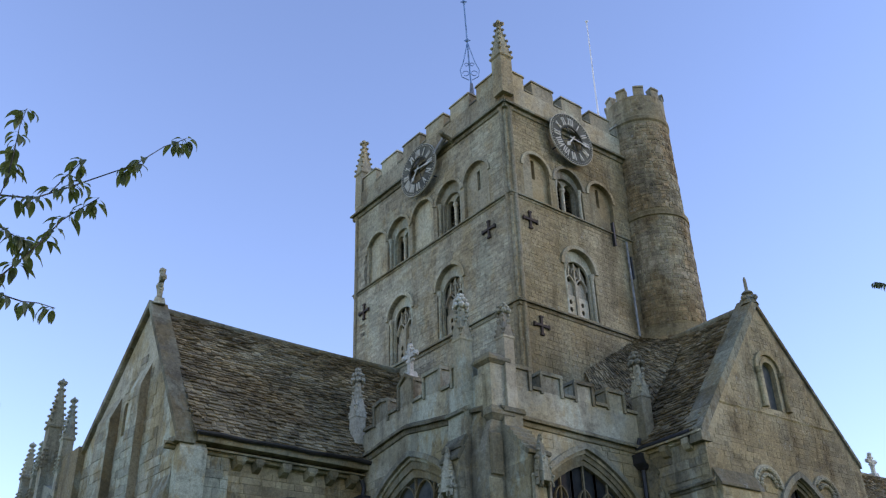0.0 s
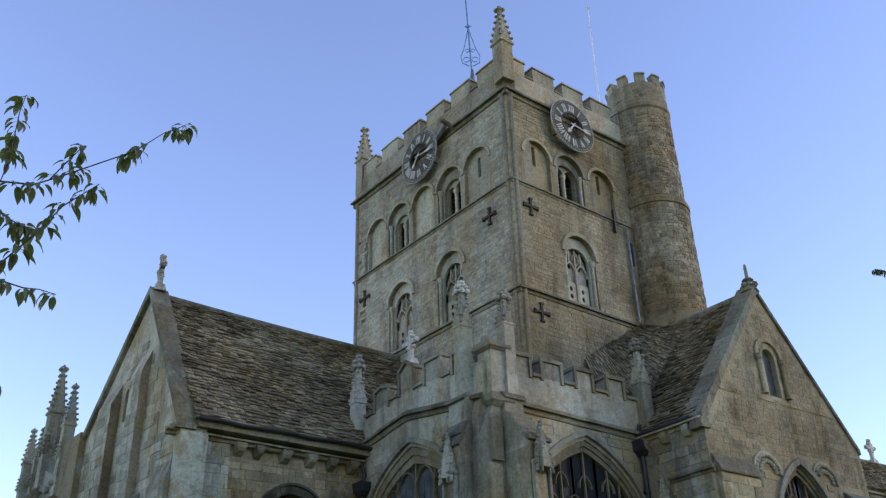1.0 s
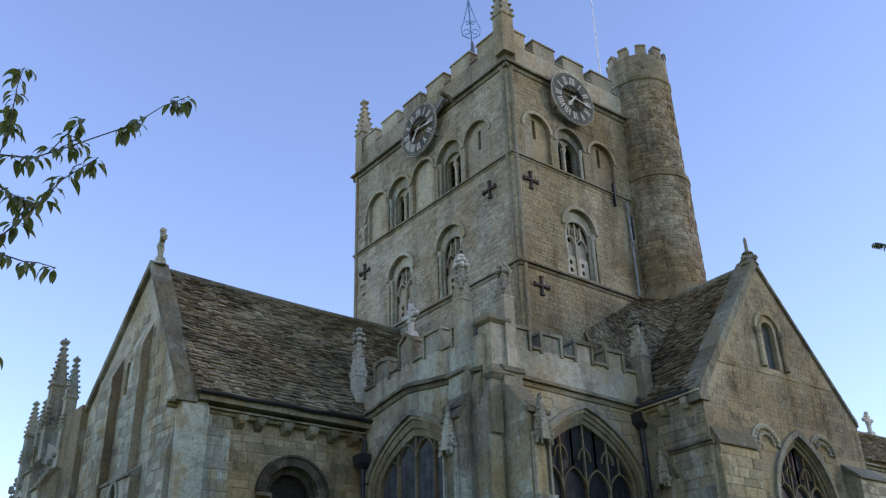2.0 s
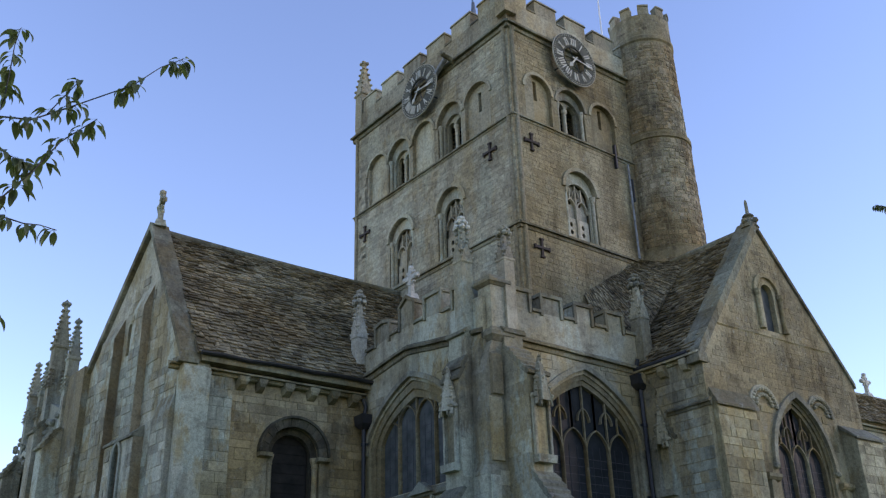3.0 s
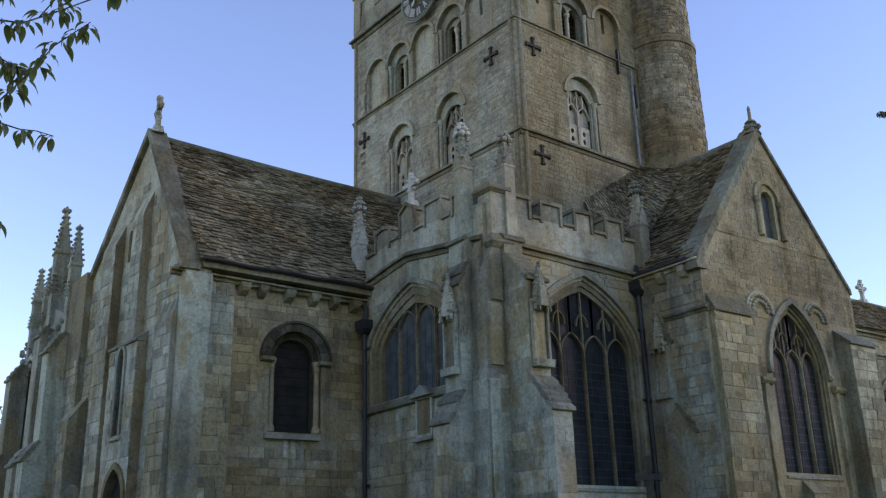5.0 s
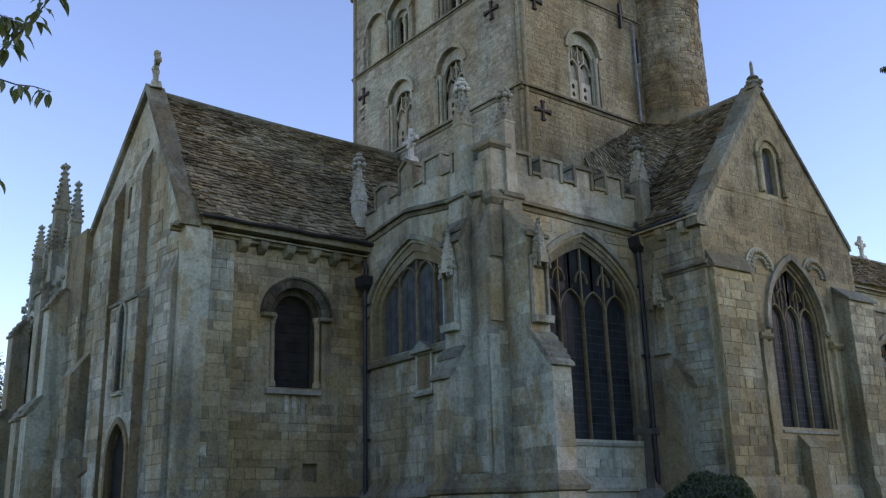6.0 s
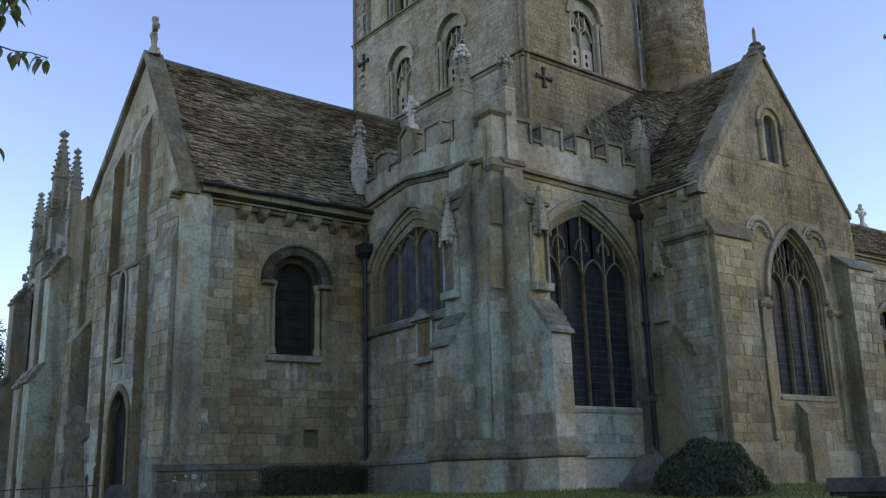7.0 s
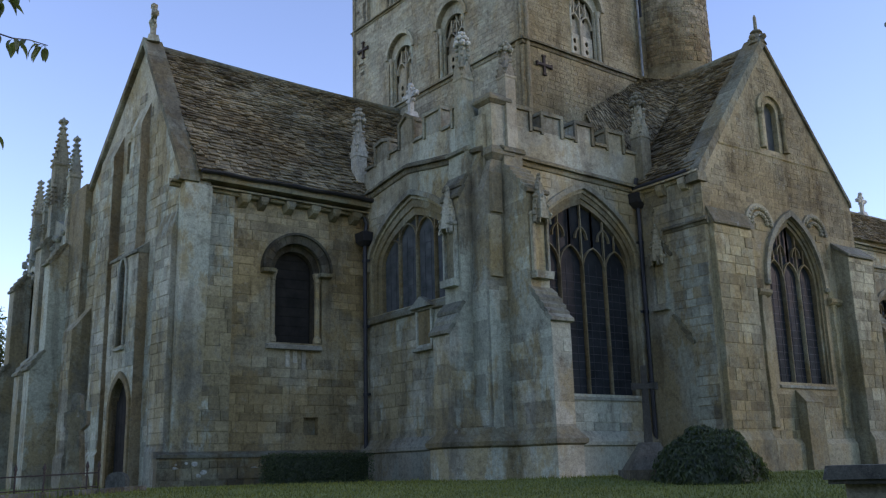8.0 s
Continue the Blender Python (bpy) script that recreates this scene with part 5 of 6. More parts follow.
    # coping
    for sx in (-1, 1):
        n = 7
        xa, za, xb, zb = (-0.36, 8.08, ax, az + 0.04) if sx < 0 else (ax + 3.25, ez - 0.05, ax, az + 0.05)
        for k in range(n):
            f0, f1 = k / n + 0.002, (k + 1) / n - 0.002
            p0 = (xa + (xb - xa) * f0, za + (zb - za) * f0)
            p1 = (xa + (xb - xa) * f1, za + (zb - za) * f1)
            bm = bmesh.new()
            h = 0.34 if sx < 0 else 0.14
            prism(bm, WG, [p0, p1, (p1[0], p1[1] + h), (p0[0], p0[1] + h)], -0.06, 0.55 if sx < 0 else 0.16)
            part("coping_stone", bm, COPING, t)
    bm = bmesh.new()
    box(bm, WG, -0.44, -0.1, -0.08, 0.3, 8.06, 8.3, 0.02)
    part("kneeler", bm, COPING, t)
    bm = bmesh.new()
    a = WG @ Vector((ax, 0.15, az + 0.15))
    lathe(bm, a, [(0.26, 0), (0.2, 0.14), (0.1, 0.2), (0.09, 0.32), (0.17, 0.36), (0.12, 0.42), (0.05, 0.46), (0.045, 0.8), (0.02, 0.88)], 8)
    for q in range(4):
        lump(bm, a + Vector((0.2 * math.cos(q * 1.57), 0.2 * math.sin(q * 1.57), 0.18)), 0.1)
    part("finial", bm, COPING, t, "broken lichened gable finial")
    # roof
    e0, e1 = WG @ Vector((-0.3, 0.16, 8.42)), WG @ Vector((-0.3, 5.2, 8.42))
    r0, r1 = WG @ Vector((ax, 0.16, 12.42)), WG @ Vector((ax, 5.2, 12.5))
    slate_roof(t, e0, e1, r0, r1, 200)
    # the slope sweeps up where it meets the tower
    slate_roof(t, *(WG @ Vector(p) for p in ((-0.35, 2.3, 8.5), (0.05, 3.95, 11.2), (2.6, 2.3, 12.15), (2.6, 3.95, 12.85))), 0, sag=0.0)
    f0, f1 = WG @ Vector((6.3, 0.35, 8.42)), WG @ Vector((6.3, 8.0, 8.42))
    bm = bmesh.new()
    quad_strip(bm, [[r0, r1 + Vector((0, 3, 0)), f1, f0], [p - Vector((0, 0, 0.15)) for p in (r0, r1 + Vector((0, 3, 0)), f1, f0)]])
    part("roof_back", bm, SLATES, t)
    bm = bmesh.new()
    sweep(bm, [r0 + (r1 - r0) * (k / 8) + Vector((0, 0, 0.02)) for k in range(9)], 0.1, 8)
    part("ridge_tiles", bm, COPING, t)


gabled_wing()


def far_aisle():
    """The range beyond the gabled wing."""
    M = pose(26.0, 16.5, 0)
    t = thing("far_aisle", (31, 18, BASE), "low slated church aisle beyond the gabled wing", "church wing")
    win = (4.6, 0.95, 3.6, 5.9, 1.1)
    bm = bmesh.new()
    panel(bm, M, [(-2.2, BASE - 0.6), (14.0, BASE - 0.6), (14.0, 8.6), (-2.2, 8.6)], [arch(*win)], 0.0, 0.7)
    w = part("wall", bm, WALL, t)
    ashlar(w, M, [(2.0, 3.0), (8.0, 3.0), (8.0, 8.3), (2.0, 8.3)], [arch(4.6, 1.2, 3.4, 5.9, 1.4)], 0.3, 0.5, BLOCK, BLOCKS, 0)
    gothic_window(t, M, *win, 3, "pointed window of the far aisle")
    string_course("string_course", t, M, -2.2, 14.0, 7.85, 0.14, 0.22)
    string_course("cornice", t, M, -2.2, 14.0, 8.55, 0.18, 0.2)
    e0, e1 = M @ Vector((1.0, -0.2, 8.7)), M @ Vector((14.0, -0.2, 8.7))
    r0, r1 = M @ Vector((1.0, 1.1, 10.15)), M @ Vector((14.0, 1.1, 10.15))
    slate_roof(t, e0, e1, r0, r1, 0)
    bm = bmesh.new()
    side_prism(bm, M, [(1.1, 10.1), (1.1, 9.9), (4.7, 8.6), (4.7, 8.8)], 1.0, 14.0)
    part("roof_back", bm, SLATES, t)
    bm = bmesh.new()
    sweep(bm, [r0, r1], 0.09, 8)
    part("ridge_tiles", bm, COPING, t)
    bm = bmesh.new()
    box(bm, M, -2.2, 14.0, 4.2, 4.8, BASE - 0.6, 8.7)
    box(bm, M, 13.4, 14.0, 0.7, 4.2, BASE - 0.6, 8.7)
    part("wall", bm, WALL, t)
    stone_cross(t, M @ Vector((5.72, 1.1, 10.2)), 0.8, 0)
    bm = bmesh.new()
    box(bm, M, 2.9, 3.25, -0.3, 0.0, 7.3, 7.65, 0.04)
    sweep(bm, [M @ Vector((3.08, -0.15, z)) for z in (1.2, 7.4)], 0.06, 8)
    part("downpipe", bm, IRON, t)
    stepped_buttress(t, M, 2.4, 2.95, [(1.0, BASE - 0.4, 5.3, 0.4, 1.5), (0.4, 6.2, 7.3, 0.05, 1.5)])


far_aisle()


def ornate_chapel():
    """The pinnacled chapel beyond the transept."""
    M = pose(6.66, 28.0, 0, 0, 0, -87)
    t = thing("pinnacled_chapel", (7.5, 31, BASE), "ornate chapel with crocketed pinnacles beyond the transept", "chapel")
    win = (-3.5, 1.25, 4.9, 6.4, 1.7)
    bm = bmesh.new()
    panel(bm, M, [(-5.0, BASE - 0.4), (1.2, BASE - 0.4), (1.2, 9.85), (-0.5, 9.85), (-0.6, 9.0), (-1.9, 9.5), (-3.4, 8.7), (-4.2, 7.8), (-5.0, 6.6)], [arch(*win)], 0.0, 0.7)
    w = part("wall", bm, WALL, t)
    ashlar(w, M, [(-4.9, 2.0), (1.1, 2.0), (1.1, 7.3), (-4.4, 7.3)], [arch(-3.5, 1.45, 4.7, 6.4, 2.0)], 0.3, 0.55, BLOCK, BLOCKS, 0)
    gothic_window(t, M, *win, 4, "large traceried window of the pinnacled chapel")
    for x, p, top in ((-0.3, 0.5, 8.2), (-1.9, 0.35, 9.0), (-4.1, 0.5, 8.0)):
        stepped_buttress(t, M, x - 0.28, x + 0.28, [(p + 0.35, BASE - 0.4, 4.6, p, 1.5), (p, 5.13, top - 0.5, 0.1, 1.5)])
    for x, z, base, shaft, h in ((-0.35, 8.0, 0.32, 2.4, 1.3), (-1.9, 8.0, 0.42, 3.2, 1.6), (-4.0, 8.0, 0.31, 2.1, 1.15), (-2.9, 8.0, 0.27, 1.9, 1.1)):
        p = M @ Vector((x, 0.1, z))
        pn = pinnacle(t, p, base, shaft, h, DRESSED, DRESSED, rows=5)
        bm = bmesh.new()
        for q in range(4):
            a = math.pi / 4 + q * math.pi / 2
            s = (p[0] + base * 0.62 * math.cos(a), p[1] + base * 0.62 * math.sin(a), z + shaft * 0.6)
            crocketed_spire(bm, s, base * 0.3, h * 0.5, 3)
        part("side_spire", bm, DRESSED, pn)
    for k in range(9):
        bm = bmesh.new()
        x = -4.4 + k * 0.5
        z = 7.55 + 0.8 * (x + 4.4)
        if x > -2.2:
            break
        box(bm, M, x, x + 0.3, 0.0, 0.22, z, z + 0.5, 0.03)
        part("merlon", bm, DRESSED, t)
    # carved cresting along the parapet
    bm = bmesh.new()
    for k in range(90):
        x = random.uniform(-4.6, -0.3)
        lump(bm, M @ Vector((x, random.uniform(-0.12, 0.05), random.uniform(7.6, 8.9))), random.uniform(0.05, 0.13))
    part("carving", bm, DRESSED, t, kind="stuff")
    bm = bmesh.new()
    box(bm, M, -5.0, 1.0, 0.7, 6.0, BASE - 0.4, 6.6)
    part("body", bm, WALL, t)


ornate_chapel()

# ---- clocks ----
def tower_clock(M, cx, cz):
    at = M @ Vector((cx, -0.28, cz))
    t = thing("tower_clock", at, "round open clock dial with pale gilt numerals on the tower", "clock", "tower clocks")
    r = 0.95

    def disc(rad, y0, y1, n=48, inner=0.0):
        bm = bmesh.new()
        if inner:
            ring = [[M @ Vector((cx + q * math.cos(a), y, cz + q * math.sin(a))) for q, y in ((inner, y0), (rad, y0), (rad, y1), (inner, y1))] for a in (2 * math.pi * k / n for k in range(n + 1))]
            quad_strip(bm, ring, caps=False)
        else:
            prism(bm, M, [(cx + rad * math.cos(2 * math.pi * k / n), cz + rad * math.sin(2 * math.pi * k / n)) for k in range(n)], y0, y1)
        return bm
    part("dial", disc(r, -0.3, -0.27, inner=0.47), DIAL, t, "open black ring that carries the numerals")
    part("rim", disc(r + 0.006, -0.31, -0.26, inner=r - 0.006), GILT, t)
    part("inner_ring", disc(0.485, -0.315, -0.265, inner=0.465), DIAL, t)
    part("boss", disc(0.07, -0.36, -0.26, 16), DIAL, t)
    for k in range(4):
        bm = bmesh.new()
        a = math.pi * k / 2 + 0.4
        sweep(bm, [M @ Vector((cx + q * math.cos(a), -0.285, cz + q * math.sin(a))) for q in (0.05, 0.48)], 0.012)
        part("spoke", bm, IRON, t)

    def stroke(bm, rad0, rad1, ang, off, w, tilt=0.0):
        d = Vector((math.sin(ang), 0, math.cos(ang)))
        s = Vector((math.cos(ang), 0, -math.sin(ang)))
        a, b = d * rad0 + s * (off - tilt), d * rad1 + s * (off + tilt)
        pts = [a - s * w, a + s * w, b + s * w, b - s * w]
        quad_strip(bm, [[M @ Vector((cx + p.x, y, cz + p.z)) for p in pts] for y in (-0.325, -0.295)])
    numerals = ("XII", "I", "II", "III", "IV", "V", "VI", "VII", "VIII", "IX", "X", "XI")
    for k, text in enumerate(numerals):
        bm = bmesh.new()
        ang = math.pi * k / 6
        wide = {"I": 0.075, "V": 0.12, "X": 0.12}
        total = sum(wide[c] for c in text)
        off = -total / 2
        for c in text:
            m = off + wide[c] / 2
            if c == "I":
                stroke(bm, 0.52, 0.8, ang, m, 0.02)
            elif c == "V":
                stroke(bm, 0.52, 0.8, ang, m - 0.024, 0.021, -0.028)
                stroke(bm, 0.52, 0.8, ang, m + 0.024, 0.012, 0.028)
            else:
                stroke(bm, 0.52, 0.8, ang, m, 0.021, 0.04)
                stroke(bm, 0.52, 0.8, ang, m, 0.012, -0.04)
            off += wide[c]
        part("numeral", bm, GILT, t)
    for k in range(60):
        bm = bmesh.new()
        lump(bm, M @ Vector((cx + 0.885 * math.sin(math.pi * k / 30), -0.31, cz + 0.885 * math.cos(math.pi * k / 30))), 0.02)
        part("minute_mark", bm, GILT, t)
    for ang, length, w in ((math.radians(96), 0.78, 0.035), (math.radians(218), 0.5, 0.05)):
        bm = bmesh.new()
        d = Vector((math.sin(ang), 0, math.cos(ang)))
        s = Vector((math.cos(ang), 0, -math.sin(ang)))
        pts = [d * -0.14 - s * 0.02, d * -0.14 + s * 0.02, d * length * 0.55 + s * w * 0.6, d * length * 0.72 + s * w * 1.6, d * length, d * length * 0.72 - s * w * 1.6, d * length * 0.55 - s * w * 0.6]
        quad_strip(bm, [[M @ Vector((cx + p.x, y, cz + p.z)) for p in pts] for y in (-0.37, -0.35)])
        part("hand", bm, GILT, t, "pale gilt clock hand")
    for a in (0.6, 2.5, 3.8, 5.6):
        bm = bmesh.new()
        sweep(bm, [M @ Vector((cx + 0.8 * math.cos(a), y, cz + 0.8 * math.sin(a))) for y in (-0.26, 0.0)], 0.025)
        part("bracket", bm, IRON, t)


tower_clock(TL, -4.12, 19.3)
tower_clock(TR, 2.6, 19.2)

# ---- iron on the roofs ----
def weathervane():
    x, y = 16.22, 19.97
    t = thing("weathervane", (x, y, PAR + 0.1), "tall blue-painted scrolled iron weathervane on the tower roof", "weathervane")
    bm = bmesh.new()
    lathe(bm, (x, y, 0), [(0.2, PAR + 0.1), (0.2, 20.6), (0.14, 21.6), (0.05, 22.6)], 8)
    part("base", bm, LEAD, t)
    def lean(z):
        return Vector((x - 0.05 * (z - 22) * 0.7, y - 0.002 * (z - 22), z))
    bm = bmesh.new()
    sweep(bm, [lean(z) for z in (22.3, 24, 26, 28.2)], 0.03)
    part("pole", bm, BLUE, t)
    s = Vector((0.81, -0.58, 0))
    for q in (-1, 1):
        bm = bmesh.new()
        sweep(bm, [lean(22.75) + s * q * 0.06, lean(22.9) + s * q * 0.3, lean(23.2) + s * q * 0.34, lean(23.5) + s * q * 0.22, lean(24.1) + s * q * 0.08, lean(24.5)], 0.018)
        part("scroll", bm, BLUE, t)
        for r, z, c in ((0.11, 23.05, 0.15), (0.07, 23.45, 0.1)):
            bm = bmesh.new()
            sweep(bm, [lean(z) + s * q * (c + r * math.cos(a)) + Vector((0, 0, r * math.sin(a))) for a in (k * 0.6 for k in range(10))], 0.014)
            part("curl", bm, BLUE, t)
    for z in (24.55, 26.4):
        bm = bmesh.new()
        lump(bm, lean(z), 0.08)
        sweep(bm, [lean(z) - s * 0.12, lean(z) + s * 0.12], 0.02)
        part("knop", bm, BLUE, t)
    bm = bmesh.new()
    sweep(bm, [lean(27.6) - s * 0.5, lean(27.6) + s * 0.5], 0.02)
    part("pointer", bm, BLUE, t)


weathervane()


def flagpole():
    t = thing("flagpole", (21.73, 19.24, PAR + 0.1), "thin white flagpole on the tower roof", "flagpole")
    bm = bmesh.new()
    sweep(bm, [(21.73, 19.24, PAR + 0.1), (21.76, 19.24, 24), (21.8, 19.23, 27.8)], 0.04, 8, 0.5)
    part("pole", bm, WHITE, t)
    bm = bmesh.new()
    lump(bm, (21.8, 19.23, 27.84), 0.07)
    part("truck", bm, WHITE, t)


flagpole()


def downpipe(at, z0, z1, normal, label):
    """A cast-iron pipe with hopper head and ear brackets; normal points away from the wall."""
    x, y = at
    n = Vector((*normal, 0))
    s = Vector((-n.y, n.x, 0))
    t = thing("downpipe", (x, y, z0), label, "drainpipe", "downpipes")
    bm = bmesh.new()
    sweep(bm, [(x, y, z0), (x, y, z1)], 0.055, 10)
    part("pipe", bm, IRON, t)
    M = Matrix(((s.x, -n.x, 0, x), (s.y, -n.y, 0, y), (0, 0, 1, 0), (0, 0, 0, 1)))
    bm = bmesh.new()
    lo = [M @ Vector(p) for p in ((-0.08, -0.09, z1), (0.08, -0.09, z1), (0.08, 0.09, z1), (-0.08, 0.09, z1))]
    mid = [M @ Vector(p) for p in ((-0.2, -0.16, z1 + 0.12), (0.2, -0.16, z1 + 0.12), (0.2, 0.12, z1 + 0.12), (-0.2, 0.12, z1 + 0.12))]
    hi = [M @ Vector(p) for p in ((-0.22, -0.18, z1 + 0.36), (0.22, -0.18, z1 + 0.36), (0.22, 0.12, z1 + 0.36), (-0.22, 0.12, z1 + 0.36))]
    quad_strip(bm, [lo, mid, hi])
    part("hopper", bm, IRON, t)
    z = z0 + 0.4
    while z < z1 - 0.3:
        bm = bmesh.new()
        lathe(bm, (x, y, z), [(0.055, 0), (0.072, 0.01), (0.072, 0.09), (0.055, 0.1)], 10)
        box(bm, M, -0.13, 0.13, 0.04, 0.07, z + 0.02, z + 0.08)
        part("collar", bm, IRON, t)
        z += 1.75
    bm = bmesh.new()
    sweep(bm, [(x, y, z1 + 0.3), Vector((x, y, z1 + 0.6)) - n * 0.05, Vector((x, y, z1 + 0.8)) + n * 0.02], 0.05, 8)
    part("outlet", bm, IRON, t)


downpipe((12.36, 20.62), 1.25, 7.35, (-1, 0), "black cast-iron downpipe in the corner by the chapel")
downpipe((C.x + 4.84, C.y - 0.13), 1.25, 7.85, (0, -1), "black cast-iron downpipe with square hopper beside the window")


# ---- churchyard ----
def leaf_material(name, dark, light):
    m, nt, bsdf = nodes_of(name)
    src = nt.nodes.new("ShaderNodeNewGeometry").outputs["Random Per Island"]
    col = ramp(nt, src, [(0.0, dark), (0.6, light), (1.0, tuple(c * 1.4 for c in light))])
    n = noise_node(nt, 25.0, 4, 0.6)
    col = mix(nt, "MULTIPLY", 0.6, col, ramp(nt, n, [(0.3, (0.55, 0.6, 0.5)), (0.7, (1.2, 1.15, 1.0))]))
    nt.links.new(col, bsdf.inputs["Base Color"])
    bsdf.inputs["Roughness"].default_value = 0.45
    thin = nt.nodes.new("ShaderNodeBsdfTranslucent")
    nt.links.new(mix(nt, "MULTIPLY", 1.0, col, (1.5, 1.6, 0.7)), thin.inputs["Color"])
    both = nt.nodes.new("ShaderNodeMixShader")
    both.inputs[0].default_value = 0.4
    nt.links.new(bsdf.outputs[0], both.inputs[1])
    nt.links.new(thin.outputs[0], both.inputs[2])
    nt.links.new(both.outputs[0], nt.nodes["Material Output"].inputs["Surface"])
    return m


IVY = leaf_material("ivy_leaf", (0.026, 0.04, 0.018), (0.06, 0.085, 0.036))
CHERRY = leaf_material("cherry_leaf", (0.1, 0.115, 0.05), (0.17, 0.18, 0.08))
BARK = plain("bark", (0.09, 0.07, 0.055), 0.9, scale=18.0, relief=0.8)


def leaf_quad(bm, at, size, normal, fold=0.25, droop=None):
    """A pointed leaf, folded along its midrib."""
    n = Vector(normal).normalized()
    d = Vector(droop).normalized() if droop else n.orthogonal().normalized()
    s = n.cross(d).normalized()
    n = d.cross(s)
    at = Vector(at)
    a, b, c = at, at + d * size * 0.5 - n * size * 0.03, at + d * size - n * size * 0.14
    l1, r1 = at + d * size * 0.3 + s * size * 0.17 + n * size * fold * 0.3, at + d * size * 0.3 - s * size * 0.17 + n * size * fold * 0.3
    l2, r2 = at + d * size * 0.66 + s * size * 0.13 + n * size * fold * 0.2, at + d * size * 0.66 - s * size * 0.13 + n * size * fold * 0.2
    va, vb, vc, vl1, vr1, vl2, vr2 = (bm.verts.new(p) for p in (a, b, c, l1, r1, l2, r2))
    bm.faces.new((va, vb, vl1))
    bm.faces.new((vb, vl2, vl1))
    bm.faces.new((vb, vc, vl2))
    bm.faces.new((va, vr1, vb))
    bm.faces.new((vb, vr1, vr2))
    bm.faces.new((vb, vr2, vc))


def leafy(name, parent, bm, mat, label="", kind="stuff"):
    me = bpy.data.meshes.new(name)
    bm.to_mesh(me)
    bm.free()
    me.materials.append(mat)
    ob = new(name, me)
    ob.parent = parent
    if parent:
        ob.matrix_parent_inverse = Matrix.Translation(-parent.location)
    return tagged(ob, label, kind=kind)


def ivy_mound():
    c = Vector((13.75, 11.1, land(13.7, 11)))
    t = thing("ivy_bush", c, "rounded dark green ivy bush on the lawn", "bush")
    along = Vector((0.64, -0.77, 0))
    back = Vector((0.77, 0.64, 0))
    bm = bmesh.new()
    for r, z in ((0, 0),):
        m = Matrix.Translation(c)
        bmesh.ops.create_icosphere(bm, subdivisions=3, radius=1, matrix=m)
        for v in bm.verts:
            d = v.co - c
            k = 1 + 0.12 * noise.noise(d * 2.0)
            v.co = c + along * d.x * 0.9 * k + back * d.y * 0.75 * k + Vector((0, 0, max(-0.1, d.z) * 0.88 * k))
    core = part("bush_core", bm, IVY, t)
    bm = bmesh.new()
    for k in range(5200):
        a, h = random.uniform(0, 2 * math.pi), random.uniform(0, 1) ** 0.8
        r = math.sqrt(max(0, 1 - h * h))
        d = Vector((r * math.cos(a), r * math.sin(a), h))
        k2 = 1 + 0.14 * noise.noise(d * 2.0) + random.uniform(-0.04, 0.06)
        p = c + along * d.x * 0.92 * k2 + back * d.y * 0.77 * k2 + Vector((0, 0, d.z * 0.92 * k2))
        nn = (along * d.x + back * d.y + Vector((0, 0, d.z * 1.2)) + Vector((random.uniform(-.7, .7), random.uniform(-.7, .7), random.uniform(-.5, .7))))
        leaf_quad(bm, p, random.uniform(0.06, 0.12), nn, droop=(random.uniform(-1, 1), random.uniform(-1, 1), -0.8))
    leafy("foliage", t, bm, IVY)


ivy_mound()


def low_hedge():
    x0, x1, y0, y1 = 8.72, 11.15, 18.3, 18.95
    z0 = land(10, 18.6)
    t = thing("clipped_hedge", ((x0 + x1) / 2, (y0 + y1) / 2, z0), "low clipped dark green hedge by the wall", "hedge")
    bm = bmesh.new()
    box(bm, Matrix.Identity(4), x0 + 0.08, x1 - 0.08, y0 + 0.08, y1 - 0.08, z0 - 0.1, z0 + 0.56)
    part("hedge_core", bm, IVY, t)
    bm = bmesh.new()
    for k in range(5200):
        f = random.random()
        x, y, z = random.uniform(x0, x1), random.uniform(y0, y1), random.uniform(z0, z0 + 0.62)
        if f < 0.35:
            z = z0 + 0.6 + random.uniform(-0.05, 0.06) + 0.05 * noise.noise((x * 2, y * 2, 0))
            nn = Vector((0, 0, 1))
        elif f < 0.8:
            y = y0 + random.uniform(-0.05, 0.05)
            nn = Vector((0, -1, 0))
        else:
            x = x0 + random.uniform(-0.05, 0.05)
            nn = Vector((-1, 0, 0))
        nn += Vector((random.uniform(-.8, .8), random.uniform(-.8, .8), random.uniform(-.4, .8)))
        leaf_quad(bm, (x, y, z), random.uniform(0.035, 0.075), nn, droop=(random.uniform(-1, 1), random.uniform(-1, 1), random.uniform(-1, 0.4)))
    leafy("foliage", t, bm, IVY)


low_hedge()


def monument():
    c = Vector((13.7, 12.42, land(13.7, 12.4)))
    t = thing("memorial_cross", c, "dark stone memorial cross on a stepped sloping base", "gravestone")
    M = pose(c.x, c.y, c.z, 0, 0, -35)
    bm = bmesh.new()
    box(bm, M, -0.52, 0.52, -0.52, 0.52, -0.2, 0.16)
    part("step", bm, DARKSTONE, t)
    bm = bmesh.new()
    box(bm, M, -0.46, 0.46, -0.46, 0.46, 0.16, 0.66, 0.3)
    part("base", bm, SLAB, t)
    bm = bmesh.new()
    box(bm, M, -0.07, 0.07, -0.06, 0.06, 0.6, 2.12, 0.02)
    part("shaft", bm, SLAB, t)
    bm = bmesh.new()
    box(bm, M, -0.2, 0.2, -0.055, 0.055, 1.67, 1.78)
    for q in (-1, 1):
        box(bm, M, q * 0.21 - 0.035, q * 0.21 + 0.035, -0.065, 0.065, 1.655, 1.795)
    part("arm", bm, SLAB, t)


monument()


